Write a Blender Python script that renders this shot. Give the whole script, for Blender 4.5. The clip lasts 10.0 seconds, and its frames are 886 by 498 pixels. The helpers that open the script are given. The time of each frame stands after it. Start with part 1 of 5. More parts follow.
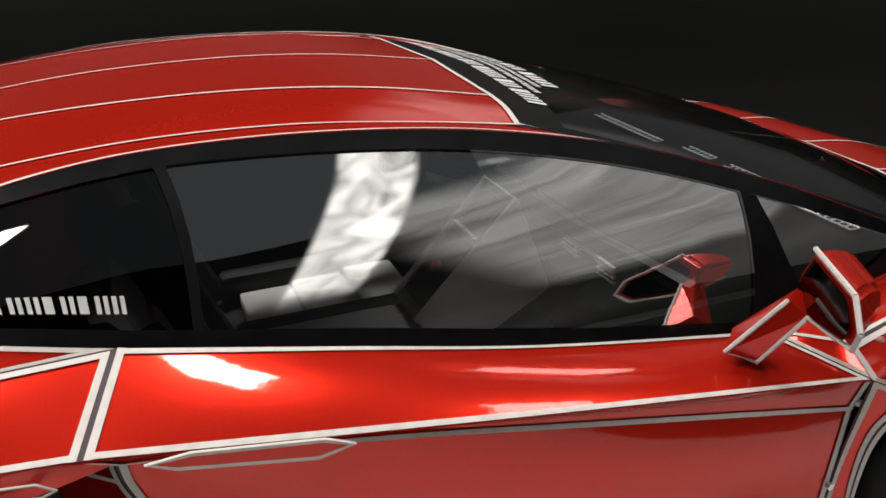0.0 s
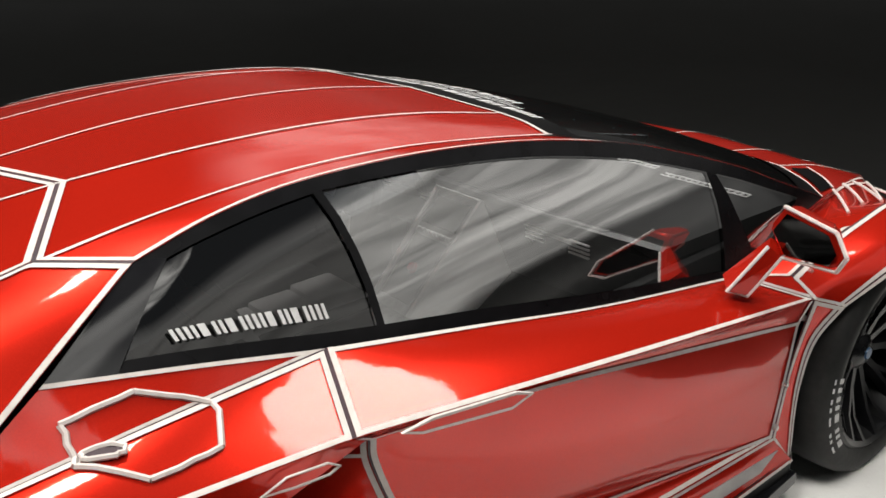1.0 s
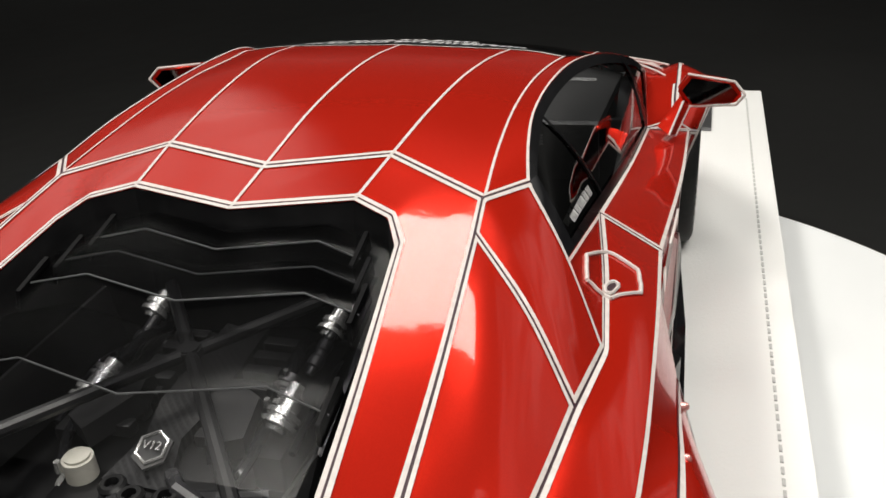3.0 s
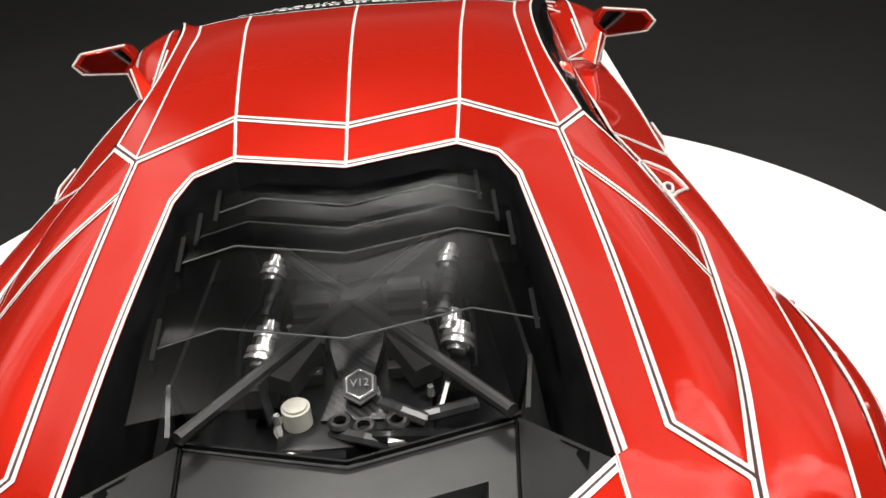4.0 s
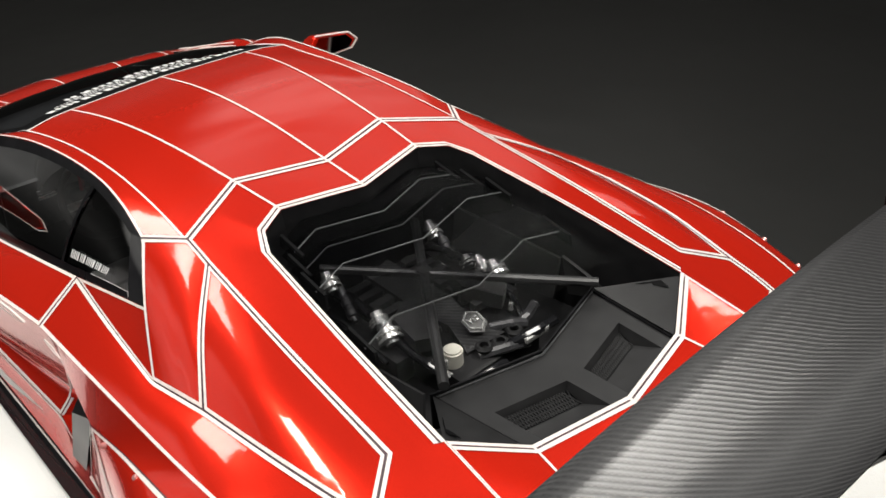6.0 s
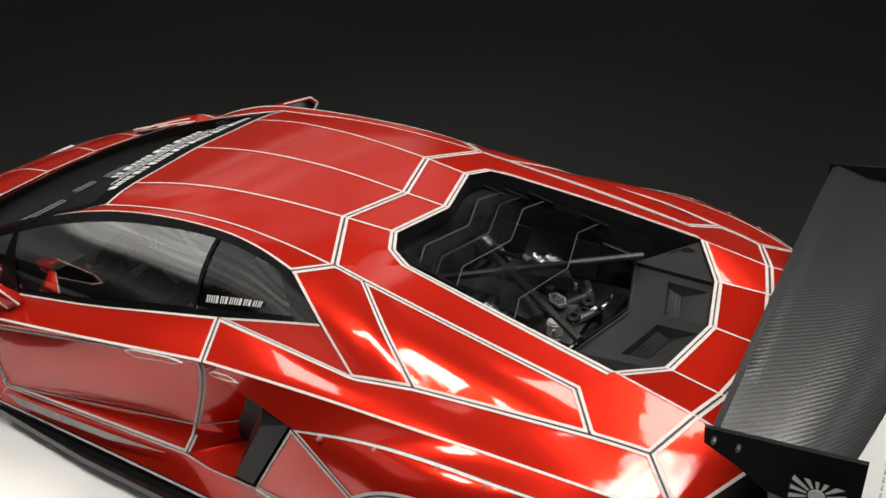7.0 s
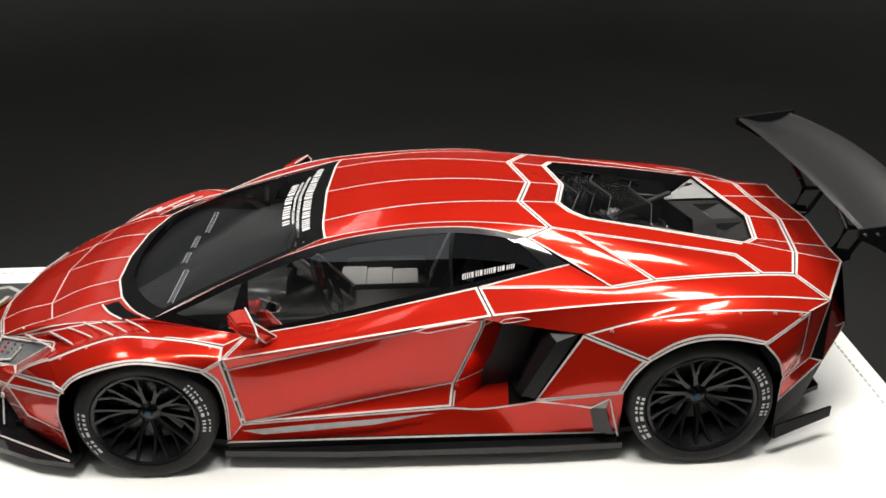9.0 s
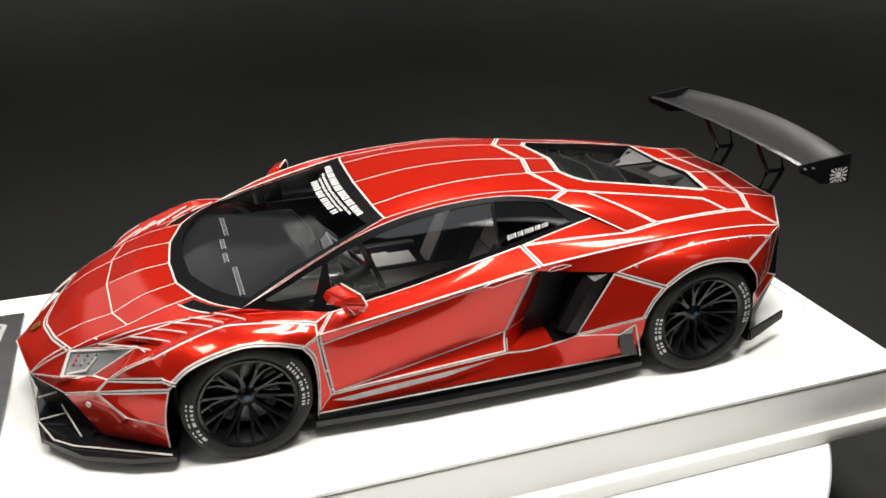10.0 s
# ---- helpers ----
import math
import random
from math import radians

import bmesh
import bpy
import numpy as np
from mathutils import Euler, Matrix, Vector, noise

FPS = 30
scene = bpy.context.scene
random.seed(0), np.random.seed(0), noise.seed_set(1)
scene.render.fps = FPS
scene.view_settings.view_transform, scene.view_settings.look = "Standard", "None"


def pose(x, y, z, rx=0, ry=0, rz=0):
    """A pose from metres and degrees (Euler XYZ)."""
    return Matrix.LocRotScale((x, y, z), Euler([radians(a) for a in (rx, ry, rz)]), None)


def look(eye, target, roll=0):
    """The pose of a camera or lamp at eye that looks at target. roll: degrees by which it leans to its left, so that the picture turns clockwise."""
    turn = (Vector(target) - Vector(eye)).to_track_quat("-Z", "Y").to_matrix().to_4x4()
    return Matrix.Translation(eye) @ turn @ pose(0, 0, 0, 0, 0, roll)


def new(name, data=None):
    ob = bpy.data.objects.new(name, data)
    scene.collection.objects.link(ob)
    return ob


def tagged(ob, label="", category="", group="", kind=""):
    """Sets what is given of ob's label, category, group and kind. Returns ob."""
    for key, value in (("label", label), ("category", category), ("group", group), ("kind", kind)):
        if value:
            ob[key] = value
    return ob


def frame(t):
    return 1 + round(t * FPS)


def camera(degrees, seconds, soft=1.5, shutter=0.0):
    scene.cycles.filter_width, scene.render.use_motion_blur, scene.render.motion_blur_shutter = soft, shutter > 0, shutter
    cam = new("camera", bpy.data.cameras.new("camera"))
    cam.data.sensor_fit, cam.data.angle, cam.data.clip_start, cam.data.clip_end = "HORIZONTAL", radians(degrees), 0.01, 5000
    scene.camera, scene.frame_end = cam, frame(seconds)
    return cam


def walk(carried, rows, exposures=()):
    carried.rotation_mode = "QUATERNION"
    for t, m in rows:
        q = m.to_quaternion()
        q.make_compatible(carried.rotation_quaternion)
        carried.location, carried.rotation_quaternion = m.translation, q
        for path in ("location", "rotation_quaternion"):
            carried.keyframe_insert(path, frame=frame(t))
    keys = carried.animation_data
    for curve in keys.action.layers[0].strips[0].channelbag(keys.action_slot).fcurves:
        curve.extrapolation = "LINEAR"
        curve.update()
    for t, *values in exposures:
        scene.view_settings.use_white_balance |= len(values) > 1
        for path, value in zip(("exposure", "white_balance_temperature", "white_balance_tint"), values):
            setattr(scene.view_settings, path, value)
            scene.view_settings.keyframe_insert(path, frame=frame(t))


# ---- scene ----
# A red 1:18 model car with white line work on a white display board and a turntable.
# Lengths of the car are written in metres of the full-size car and brought to the model's size by S.
S = 1.0 / 18.0

cam = camera(52.47, 10.0, soft=1.6)
PATH = [
    (0.0, -0.01112, -0.11351, 0.08398, 67.348, 2.492, -20.155),
    (0.5, -0.03065, -0.11057, 0.08557, 67.530, 2.072, -29.820),
    (1.0, -0.05375, -0.10957, 0.09024, 67.712, 2.011, -39.388),
    (1.5, -0.08032, -0.11064, 0.09698, 67.990, 2.037, -48.325),
    (2.0, -0.10550, -0.10099, 0.09957, 67.413, 1.751, -57.713),
    (2.5, -0.12206, -0.07721, 0.10266, 64.293, 2.330, -66.751),
    (3.0, -0.13522, -0.05406, 0.10858, 61.609, 3.342, -75.364),
    (3.2, -0.14113, -0.04616, 0.10964, 60.554, 3.457, -79.069),
    (4.3, -0.15827, 0.00332, 0.11948, 57.350, 3.415, -98.920),
    (4.5, -0.16115, 0.01181, 0.12190, 57.313, 3.318, -102.960),
    (5.0, -0.16442, 0.03181, 0.12953, 56.676, 2.800, -113.240),
    (5.2, -0.16301, 0.04097, 0.13086, 56.593, 2.897, -117.051),
    (6.3, -0.15289, 0.10053, 0.14269, 57.040, 1.941, -138.716),
    (6.5, -0.14925, 0.11389, 0.14505, 57.860, 1.963, -141.890),
    (7.0, -0.13197, 0.14944, 0.15103, 59.945, 1.498, -150.141),
    (7.5, -0.10789, 0.18109, 0.15641, 61.703, 1.890, -157.188),
    (8.0, -0.07759, 0.21073, 0.15768, 63.610, 1.737, -164.907),
    (8.5, -0.04171, 0.23655, 0.16142, 64.052, 1.233, -173.524),
    (9.0, -0.00161, 0.25804, 0.16342, 64.544, 1.052, 178.229),
    (9.5, 0.04048, 0.27515, 0.16613, 64.916, 0.804, 170.113),
    (10.0, 0.09010, 0.28219, 0.16585, 65.702, 0.616, 161.322),
]
walk(cam, [(t, pose(x, y, z, a, b, c)) for t, x, y, z, a, b, c in PATH],
     exposures=[(0, 0.1), (1, 0.5), (1.5, 0.68), (2.0, 0.55), (2.5, 0.2), (3.2, 0.22), (4.3, 0.95), (5.2, 1.06), (6.3, 0.41), (7.0, 0.2), (8.0, 0.48), (9.0, 0.76), (10.0, 1.02)])

# ---- light ----
world = bpy.data.worlds.new("studio_dark")
scene.world = world
world.use_nodes = True
world.node_tree.nodes["Background"].inputs[0].default_value = (0.9, 0.95, 1.0, 1)
world.node_tree.nodes["Background"].inputs[1].default_value = 0.08
scene.view_settings.exposure = 0.0


LAMPW = 0.98


def softbox(name, eye, target, sx, sy, watts, tint=(1.0, 0.965, 0.90)):
    """A studio softbox: an area lamp, in full-size metres of the car."""
    lamp = bpy.data.lights.new(name, "AREA")
    lamp.shape, lamp.size, lamp.size_y, lamp.energy, lamp.color = "RECTANGLE", sx * S, sy * S, watts, tint
    ob = new(name, lamp)
    ob.matrix_world = look(Vector(eye) * S, Vector(target) * S)
    return ob


# a ring of small softboxes over the turntable
# all unseen; the two at +y are added to brighten the car's left side
for x, y, z, share, size in ((5.9, 0.4, 9.2, 0.62, 1.3), (-2.6, -4.6, 9.3, 1, 1.5), (1.4, 3.3, 9.3, 1, 1), (-1.7, 2.9, 9.3, 1, 1)):
    softbox("arc_lamp", (x, y, z), (-0.2, 0, 0.6), 1.9 * size, 1.3 * size, LAMPW * share)


def cloth_lamp(eye, target, sx, sy, strength, edge=0.3, roll=0):
    """A softbox behind creased cloth: fading towards its edges, with soft folds."""
    ob = softbox("cloth_lamp", eye, target, sx, sy, strength * math.pi * sx * sy * S * S, (1.0, 0.975, 0.92))
    ob.matrix_world = look(Vector(eye) * S, Vector(target) * S, roll)
    ob.data.use_nodes = True
    nt = ob.data.node_tree
    em = nt.nodes["Emission"]
    geo = nt.nodes.new("ShaderNodeNewGeometry")
    sep = nt.nodes.new("ShaderNodeSeparateXYZ")
    nt.links.new(geo.outputs["Parametric"], sep.inputs[0])
    fades = []
    for axis in (0, 1):
        pp = nt.nodes.new("ShaderNodeMath")
        pp.operation, pp.inputs[1].default_value = "PINGPONG", 0.5
        nt.links.new(sep.outputs[axis], pp.inputs[0])
        fade = nt.nodes.new("ShaderNodeMapRange")
        fade.interpolation_type = "SMOOTHSTEP"
        fade.inputs["From Max"].default_value = edge
        nt.links.new(pp.outputs[0], fade.inputs["Value"])
        fades.append(fade)
    fold = nt.nodes.new("ShaderNodeMapping")
    fold.inputs["Scale"].default_value = (1.3, 5.0, 0.0)
    nt.links.new(geo.outputs["Parametric"], fold.inputs["Vector"])
    no = nt.nodes.new("ShaderNodeTexNoise")
    no.inputs["Scale"].default_value, no.inputs["Detail"].default_value, no.inputs["Distortion"].default_value = 1.6, 3.5, 0.9
    nt.links.new(fold.outputs[0], no.inputs["Vector"])
    r = nt.nodes.new("ShaderNodeMapRange")
    for k, v in (("From Min", 0.30), ("From Max", 0.70), ("To Min", 0.25), ("To Max", 1.2)):
        r.inputs[k].default_value = v
    nt.links.new(no.outputs[0], r.inputs["Value"])
    pw, ml = nt.nodes.new("ShaderNodeMath"), nt.nodes.new("ShaderNodeMath")
    pw.operation, ml.operation = "MULTIPLY", "MULTIPLY"
    nt.links.new(fades[0].outputs[0], pw.inputs[0])
    nt.links.new(fades[1].outputs[0], pw.inputs[1])
    nt.links.new(pw.outputs[0], ml.inputs[0])
    nt.links.new(r.outputs[0], ml.inputs[1])
    nt.links.new(ml.outputs[0], em.inputs["Strength"])
    return ob


cloth_lamp((6.3, -6.7, 6.8), (0, 0, 0.9), 8.8, 7.4, 0.58, 0.12)
cloth_lamp((2.5, -7.1, 9.2), (0, 0, 0.9), 1.1, 8.6, 2.4, 0.12, -22)
cloth_lamp((5.9, 6.4, 6.3), (0, 0, 0.9), 7.0, 5.6, 0.9, 0.2)
cloth_lamp((-4.6, 7.5, 7.3), (0, 0, 0.9), 2.0, 4.4, 1.3, 0.2)
cloth_lamp((-4.3, -1.5, 9.2), (0, 0, 0.9), 2.6, 2.2, 42.0, 0.15)

# ---- materials ----


def material(name):
    m = bpy.data.materials.new(name)
    m.use_nodes = True
    nt = m.node_tree
    return m, nt, nt.nodes["Principled BSDF"]


def ramp_noise(nt, scale, lo, hi, detail=4.0, rough=0.6, kind="ShaderNodeTexNoise"):
    """Noise in the thing's own space, spread between two values or colours."""
    tc = nt.nodes.new("ShaderNodeTexCoord")
    n = nt.nodes.new(kind)
    n.inputs["Scale"].default_value = scale
    if "Detail" in n.inputs:
        n.inputs["Detail"].default_value = detail
    nt.links.new(tc.outputs["Object"], n.inputs["Vector"])
    r = nt.nodes.new("ShaderNodeValToRGB")
    r.color_ramp.elements[0].position, r.color_ramp.elements[1].position = 0.3, 0.7
    r.color_ramp.elements[0].color = (*lo, 1) if isinstance(lo, tuple) else (lo, lo, lo, 1)
    r.color_ramp.elements[1].color = (*hi, 1) if isinstance(hi, tuple) else (hi, hi, hi, 1)
    nt.links.new(n.outputs[0], r.inputs[0])
    return r.outputs[0], n.outputs[0]


def bump_of(nt, p, height, strength, distance):
    b = nt.nodes.new("ShaderNodeBump")
    b.inputs["Strength"].default_value, b.inputs["Distance"].default_value = strength, distance
    nt.links.new(height, b.inputs["Height"])
    nt.links.new(b.outputs[0], p.inputs["Normal"])


def simple(name, lo, hi, rough, metal=0.0, scale=400, bump=0.0, coat=0.0, rough_hi=None, spec=0.5):
    m, nt, p = material(name)
    col, h = ramp_noise(nt, scale, lo, hi)
    nt.links.new(col, p.inputs["Base Color"])
    p.inputs["Metallic"].default_value = metal
    p.inputs["Specular IOR Level"].default_value = spec
    if rough_hi is None:
        p.inputs["Roughness"].default_value = rough
    else:
        r, _ = ramp_noise(nt, scale * 0.13, rough, rough_hi)
        nt.links.new(r, p.inputs["Roughness"])
    p.inputs["Coat Weight"].default_value, p.inputs["Coat Roughness"].default_value = coat, 0.03
    if bump:
        bump_of(nt, p, h, bump, 0.0004)
    return m


PAINT, nt, p = material("candy_red_paint")
col, _ = ramp_noise(nt, 9000, (0.43, 0.0135, 0.0055), (0.50, 0.0175, 0.0075), detail=2)
nt.links.new(col, p.inputs["Base Color"])
p.inputs["Metallic"].default_value = 0.50
p.inputs["Specular IOR Level"].default_value = 0.0
r, _ = ramp_noise(nt, 60, 0.21, 0.27)
nt.links.new(r, p.inputs["Roughness"])
p.inputs["Coat Weight"].default_value, p.inputs["Coat Roughness"].default_value, p.inputs["Coat IOR"].default_value = 0.75, 0.045, 1.42
_, h = ramp_noise(nt, 260, 0.0, 1.0, detail=3)
peel = nt.nodes.new("ShaderNodeBump")
peel.inputs["Strength"].default_value, peel.inputs["Distance"].default_value = 0.05, 0.0005
nt.links.new(h, peel.inputs["Height"])
nt.links.new(peel.outputs[0], p.inputs["Coat Normal"])

LINE = simple("white_tape", (0.47, 0.425, 0.40), (0.58, 0.535, 0.51), 0.5, scale=900)
GAP = simple("panel_gap_dark", (0.016, 0.004, 0.008), (0.034, 0.008, 0.016), 0.6, scale=700)
BLACK = simple("satin_black_plastic", (0.004, 0.004, 0.0045), (0.008, 0.008, 0.009), 0.34, scale=500, rough_hi=0.5, spec=0.12)
GLOSS = simple("gloss_black", (0.006, 0.006, 0.007), (0.010, 0.010, 0.011), 0.08, scale=300)
RUBBER = simple("tyre_rubber", (0.008, 0.008, 0.008), (0.014, 0.014, 0.0135), 0.62, scale=900, bump=0.15, spec=0.3)
RIM = simple("black_alloy", (0.003, 0.003, 0.0035), (0.006, 0.006, 0.007), 0.24, metal=0.0, scale=300, rough_hi=0.34, spec=0.4)
STEEL = simple("bright_steel", (0.55, 0.55, 0.54), (0.68, 0.68, 0.66), 0.22, metal=1.0, scale=500, rough_hi=0.38)
SILVER = simple("silver_fitting", (0.62, 0.62, 0.61), (0.78, 0.78, 0.76), 0.16, metal=0.75, scale=500, rough_hi=0.3)
DISC = simple("brake_steel", (0.10, 0.10, 0.10), (0.16, 0.16, 0.16), 0.4, metal=0.8, scale=800)
CAPWHITE = simple("cap_white", (0.42, 0.41, 0.36), (0.52, 0.50, 0.45), 0.4, scale=500)
LETTER = simple("letter_white", (0.50, 0.50, 0.50), (0.62, 0.62, 0.62), 0.55, scale=900)
RED_TRIM = simple("red_trim", (0.35, 0.01, 0.02), (0.45, 0.015, 0.03), 0.4, scale=500)
LEATHER_W = simple("seat_white_leather", (0.78, 0.77, 0.75), (0.86, 0.85, 0.83), 0.5, scale=700, bump=0.2)
LEATHER_G = simple("cabin_grey_trim", (0.32, 0.32, 0.31), (0.44, 0.44, 0.43), 0.38, scale=700, bump=0.2)
LEATHER_B = simple("cabin_black_trim", (0.006, 0.006, 0.0065), (0.009, 0.009, 0.0095), 0.6, scale=700)
SILVERLINE = simple("cabin_silver_edge", (0.75, 0.75, 0.74), (0.85, 0.85, 0.84), 0.3, metal=0.2, scale=500)
GOLD = simple("badge_gold", (0.22, 0.13, 0.03), (0.34, 0.21, 0.06), 0.35, metal=0.7, scale=500)
BLUE = simple("hub_blue", (0.01, 0.05, 0.12), (0.02, 0.08, 0.18), 0.3, scale=500)
PLASTICLID = simple("engine_grey", (0.022, 0.022, 0.024), (0.045, 0.045, 0.048), 0.22, scale=600, rough_hi=0.4)
EDGE = simple("frosted_edge", (0.05, 0.051, 0.053), (0.085, 0.087, 0.09), 0.3, scale=600)

BAYPLASTIC = simple("bay_plastic", (0.008, 0.008, 0.0085), (0.013, 0.013, 0.0135), 0.27, scale=300, rough_hi=0.38, spec=0.42)
BAYBAR = simple("brace_black", (0.010, 0.010, 0.0105), (0.016, 0.016, 0.017), 0.35, scale=300, rough_hi=0.5)
BAYDARK = simple("bay_black", (0.004, 0.004, 0.0045), (0.009, 0.009, 0.0095), 0.34, scale=300, rough_hi=0.5, spec=0.25)
SLAT = simple("louvre_black", (0.002, 0.002, 0.0022), (0.004, 0.004, 0.0045), 0.5, scale=300, spec=0.06)
# grey for the skirt flick and for the reflection painted along the sill
FLICK_SHEEN = simple("grey_fin", (0.26, 0.25, 0.24), (0.36, 0.35, 0.34), 0.3, scale=300)
BLADE = simple("blade_satin", (0.010, 0.010, 0.0105), (0.017, 0.017, 0.018), 0.36, scale=300, rough_hi=0.55)
FRAME = simple("frame_black", (0.004, 0.004, 0.0045), (0.007, 0.007, 0.008), 0.2, scale=400, rough_hi=0.3, spec=0.12)
INTAKE = simple("intake_black", (0.004, 0.004, 0.0045), (0.007, 0.007, 0.0075), 0.26, scale=300, rough_hi=0.4, spec=0.16)
BINNACLE = simple("binnacle_gloss", (0.05, 0.05, 0.05), (0.09, 0.09, 0.09), 0.15, metal=0.6, scale=300, rough_hi=0.25)
# board covering: white grained leatherette
BOARD, nt, p = material("white_leatherette")
col, _ = ramp_noise(nt, 14, (0.78, 0.775, 0.755), (0.84, 0.835, 0.815))
nt.links.new(col, p.inputs["Base Color"])
p.inputs["Roughness"].default_value = 0.5
_, h = ramp_noise(nt, 1400, 0.0, 1.0, kind="ShaderNodeTexVoronoi")
bump_of(nt, p, h, 0.25, 0.0002)
STITCH = simple("stitch_thread", (0.42, 0.42, 0.41), (0.55, 0.55, 0.53), 0.7, scale=2000)

TABLE, nt, p = material("turntable_white")
col, _ = ramp_noise(nt, 10, (0.76, 0.77, 0.77), (0.82, 0.83, 0.83))
nt.links.new(col, p.inputs["Base Color"])
p.inputs["Roughness"].default_value = 0.42

CLOTH, nt, p = material("black_cloth")
col, h = ramp_noise(nt, 3.0, (0.010, 0.010, 0.0097), (0.016, 0.016, 0.0154), detail=6)
nt.links.new(col, p.inputs["Base Color"])
p.inputs["Roughness"].default_value = 0.38
p.inputs["Specular IOR Level"].default_value = 0.5
_, h = ramp_noise(nt, 9.0, 0.0, 1.0, detail=3)
bump_of(nt, p, h, 0.3, 0.01)

PLAQUE = simple("brushed_dark_plaque", (0.16, 0.16, 0.165), (0.22, 0.22, 0.225), 0.38, metal=0.9, scale=120)
PLAQUE_LINE = simple("plaque_silver", (0.42, 0.42, 0.41), (0.52, 0.52, 0.51), 0.4, metal=0.4, scale=300)

# carbon weave: two crossed bands of gloss and tone
CARBON, nt, p = material("carbon_weave")
tc = nt.nodes.new("ShaderNodeTexCoord")
wv = []
for ang, sc in ((45, 400), (-45, 400)):
    mp = nt.nodes.new("ShaderNodeMapping")
    mp.inputs["Rotation"].default_value = (0, 0, radians(ang))
    nt.links.new(tc.outputs["Object"], mp.inputs["Vector"])
    w = nt.nodes.new("ShaderNodeTexWave")
    w.inputs["Scale"].default_value = sc
    w.inputs["Distortion"].default_value = 0.0
    nt.links.new(mp.outputs[0], w.inputs["Vector"])
    wv.append(w)
mx = nt.nodes.new("ShaderNodeMath")
mx.operation = "MAXIMUM"
nt.links.new(wv[0].outputs["Fac"], mx.inputs[0])
mu = nt.nodes.new("ShaderNodeMath")
mu.operation = "MULTIPLY"
mu.inputs[1].default_value = 0.45
nt.links.new(wv[1].outputs["Fac"], mu.inputs[0])
nt.links.new(mu.outputs[0], mx.inputs[1])
r = nt.nodes.new("ShaderNodeValToRGB")
r.color_ramp.elements[0].color = (0.004, 0.004, 0.0045, 1)
r.color_ramp.elements[1].color = (0.024, 0.024, 0.025, 1)
nt.links.new(mx.outputs[0], r.inputs[0])
nt.links.new(r.outputs[0], p.inputs["Base Color"])
p.inputs["Roughness"].default_value = 0.34
p.inputs["Coat Weight"].default_value, p.inputs["Coat Roughness"].default_value, p.inputs["Coat IOR"].default_value = 0.6, 0.22, 1.4
bump_of(nt, p, mx.outputs[0], 0.3, 0.0001)


def glass(name, tint, ior=1.45, rough=0.02):
    m, nt, p = material(name)
    nt.nodes.remove(p)
    tr = nt.nodes.new("ShaderNodeBsdfTransparent")
    tr.inputs[0].default_value = (*tint, 1)
    gl = nt.nodes.new("ShaderNodeBsdfGlossy")
    gl.inputs["Roughness"].default_value = rough
    gl.inputs["Color"].default_value = (1, 1, 1, 1)
    fr = nt.nodes.new("ShaderNodeFresnel")
    fr.inputs["IOR"].default_value = ior
    mix = nt.nodes.new("ShaderNodeMixShader")
    nt.links.new(fr.outputs[0], mix.inputs[0])
    nt.links.new(tr.outputs[0], mix.inputs[1])
    nt.links.new(gl.outputs[0], mix.inputs[2])
    nt.links.new(mix.outputs[0], nt.nodes["Material Output"].inputs[0])
    return m


GLASS = glass("tinted_side_glass", (0.86, 0.87, 0.88), 4.4)
SCREEN = glass("windscreen_glass", (0.40, 0.42, 0.45), 1.18)
SMOKED = glass("smoked_glass", (0.10, 0.10, 0.105), 1.8)
PANE = glass("louvre_glass", (0.62, 0.62, 0.63), 1.07, 0.12)
BAYGLASS = glass("engine_cover_glass", (0.93, 0.93, 0.93), 1.125, 0.2)
LENS = glass("headlamp_lens", (0.92, 0.93, 0.95), 1.35)

# ---- mesh helpers ----


def part(name, bm, mat, parent=None, label="", sharp=32):
    """Links a bmesh, given in full-size metres, as one mesh object under a thing or a part."""
    bm.transform(Matrix.Scale(S, 4))
    me = bpy.data.meshes.new(name)
    bm.to_mesh(me)
    bm.free()
    for f in me.polygons:
        f.use_smooth = True
    me.set_sharp_from_angle(angle=radians(sharp))
    me.materials.append(mat)
    ob = new(name, me)
    if parent is not None:
        ob.parent = parent
    if label:
        tagged(ob, label)
    return ob


def box_bm(cx, cy, cz, sx, sy, sz, bevel=0.0, m=None):
    bm = bmesh.new()
    bmesh.ops.create_cube(bm, size=1, matrix=Matrix.Translation((cx, cy, cz)) @ Matrix.Diagonal((sx, sy, sz, 1)))
    if bevel:
        bmesh.ops.bevel(bm, geom=bm.edges[:], offset=bevel, segments=2, affect="EDGES", profile=0.6)
    if m is not None:
        bm.transform(m)
    return bm


def cyl_bm(p0, p1, r0, r1=None, seg=16, bevel=0.0):
    p0, p1 = Vector(p0), Vector(p1)
    d = p1 - p0
    bm = bmesh.new()
    q = d.to_track_quat("Z", "Y").to_matrix().to_4x4()
    bmesh.ops.create_cone(bm, cap_ends=True, segments=seg, radius1=r0, radius2=r0 if r1 is None else r1, depth=d.length,
                          matrix=Matrix.Translation((p0 + p1) / 2) @ q)
    if bevel:
        rims = [e for e in bm.edges if len(e.link_faces) == 2 and any(len(f.verts) > 4 for f in e.link_faces)]
        bmesh.ops.bevel(bm, geom=rims, offset=bevel, segments=2, affect="EDGES")
    return bm


def add_bm(a, b):
    me = bpy.data.meshes.new("tmp")
    b.to_mesh(me)
    b.free()
    a.from_mesh(me)
    bpy.data.meshes.remove(me)
    return a


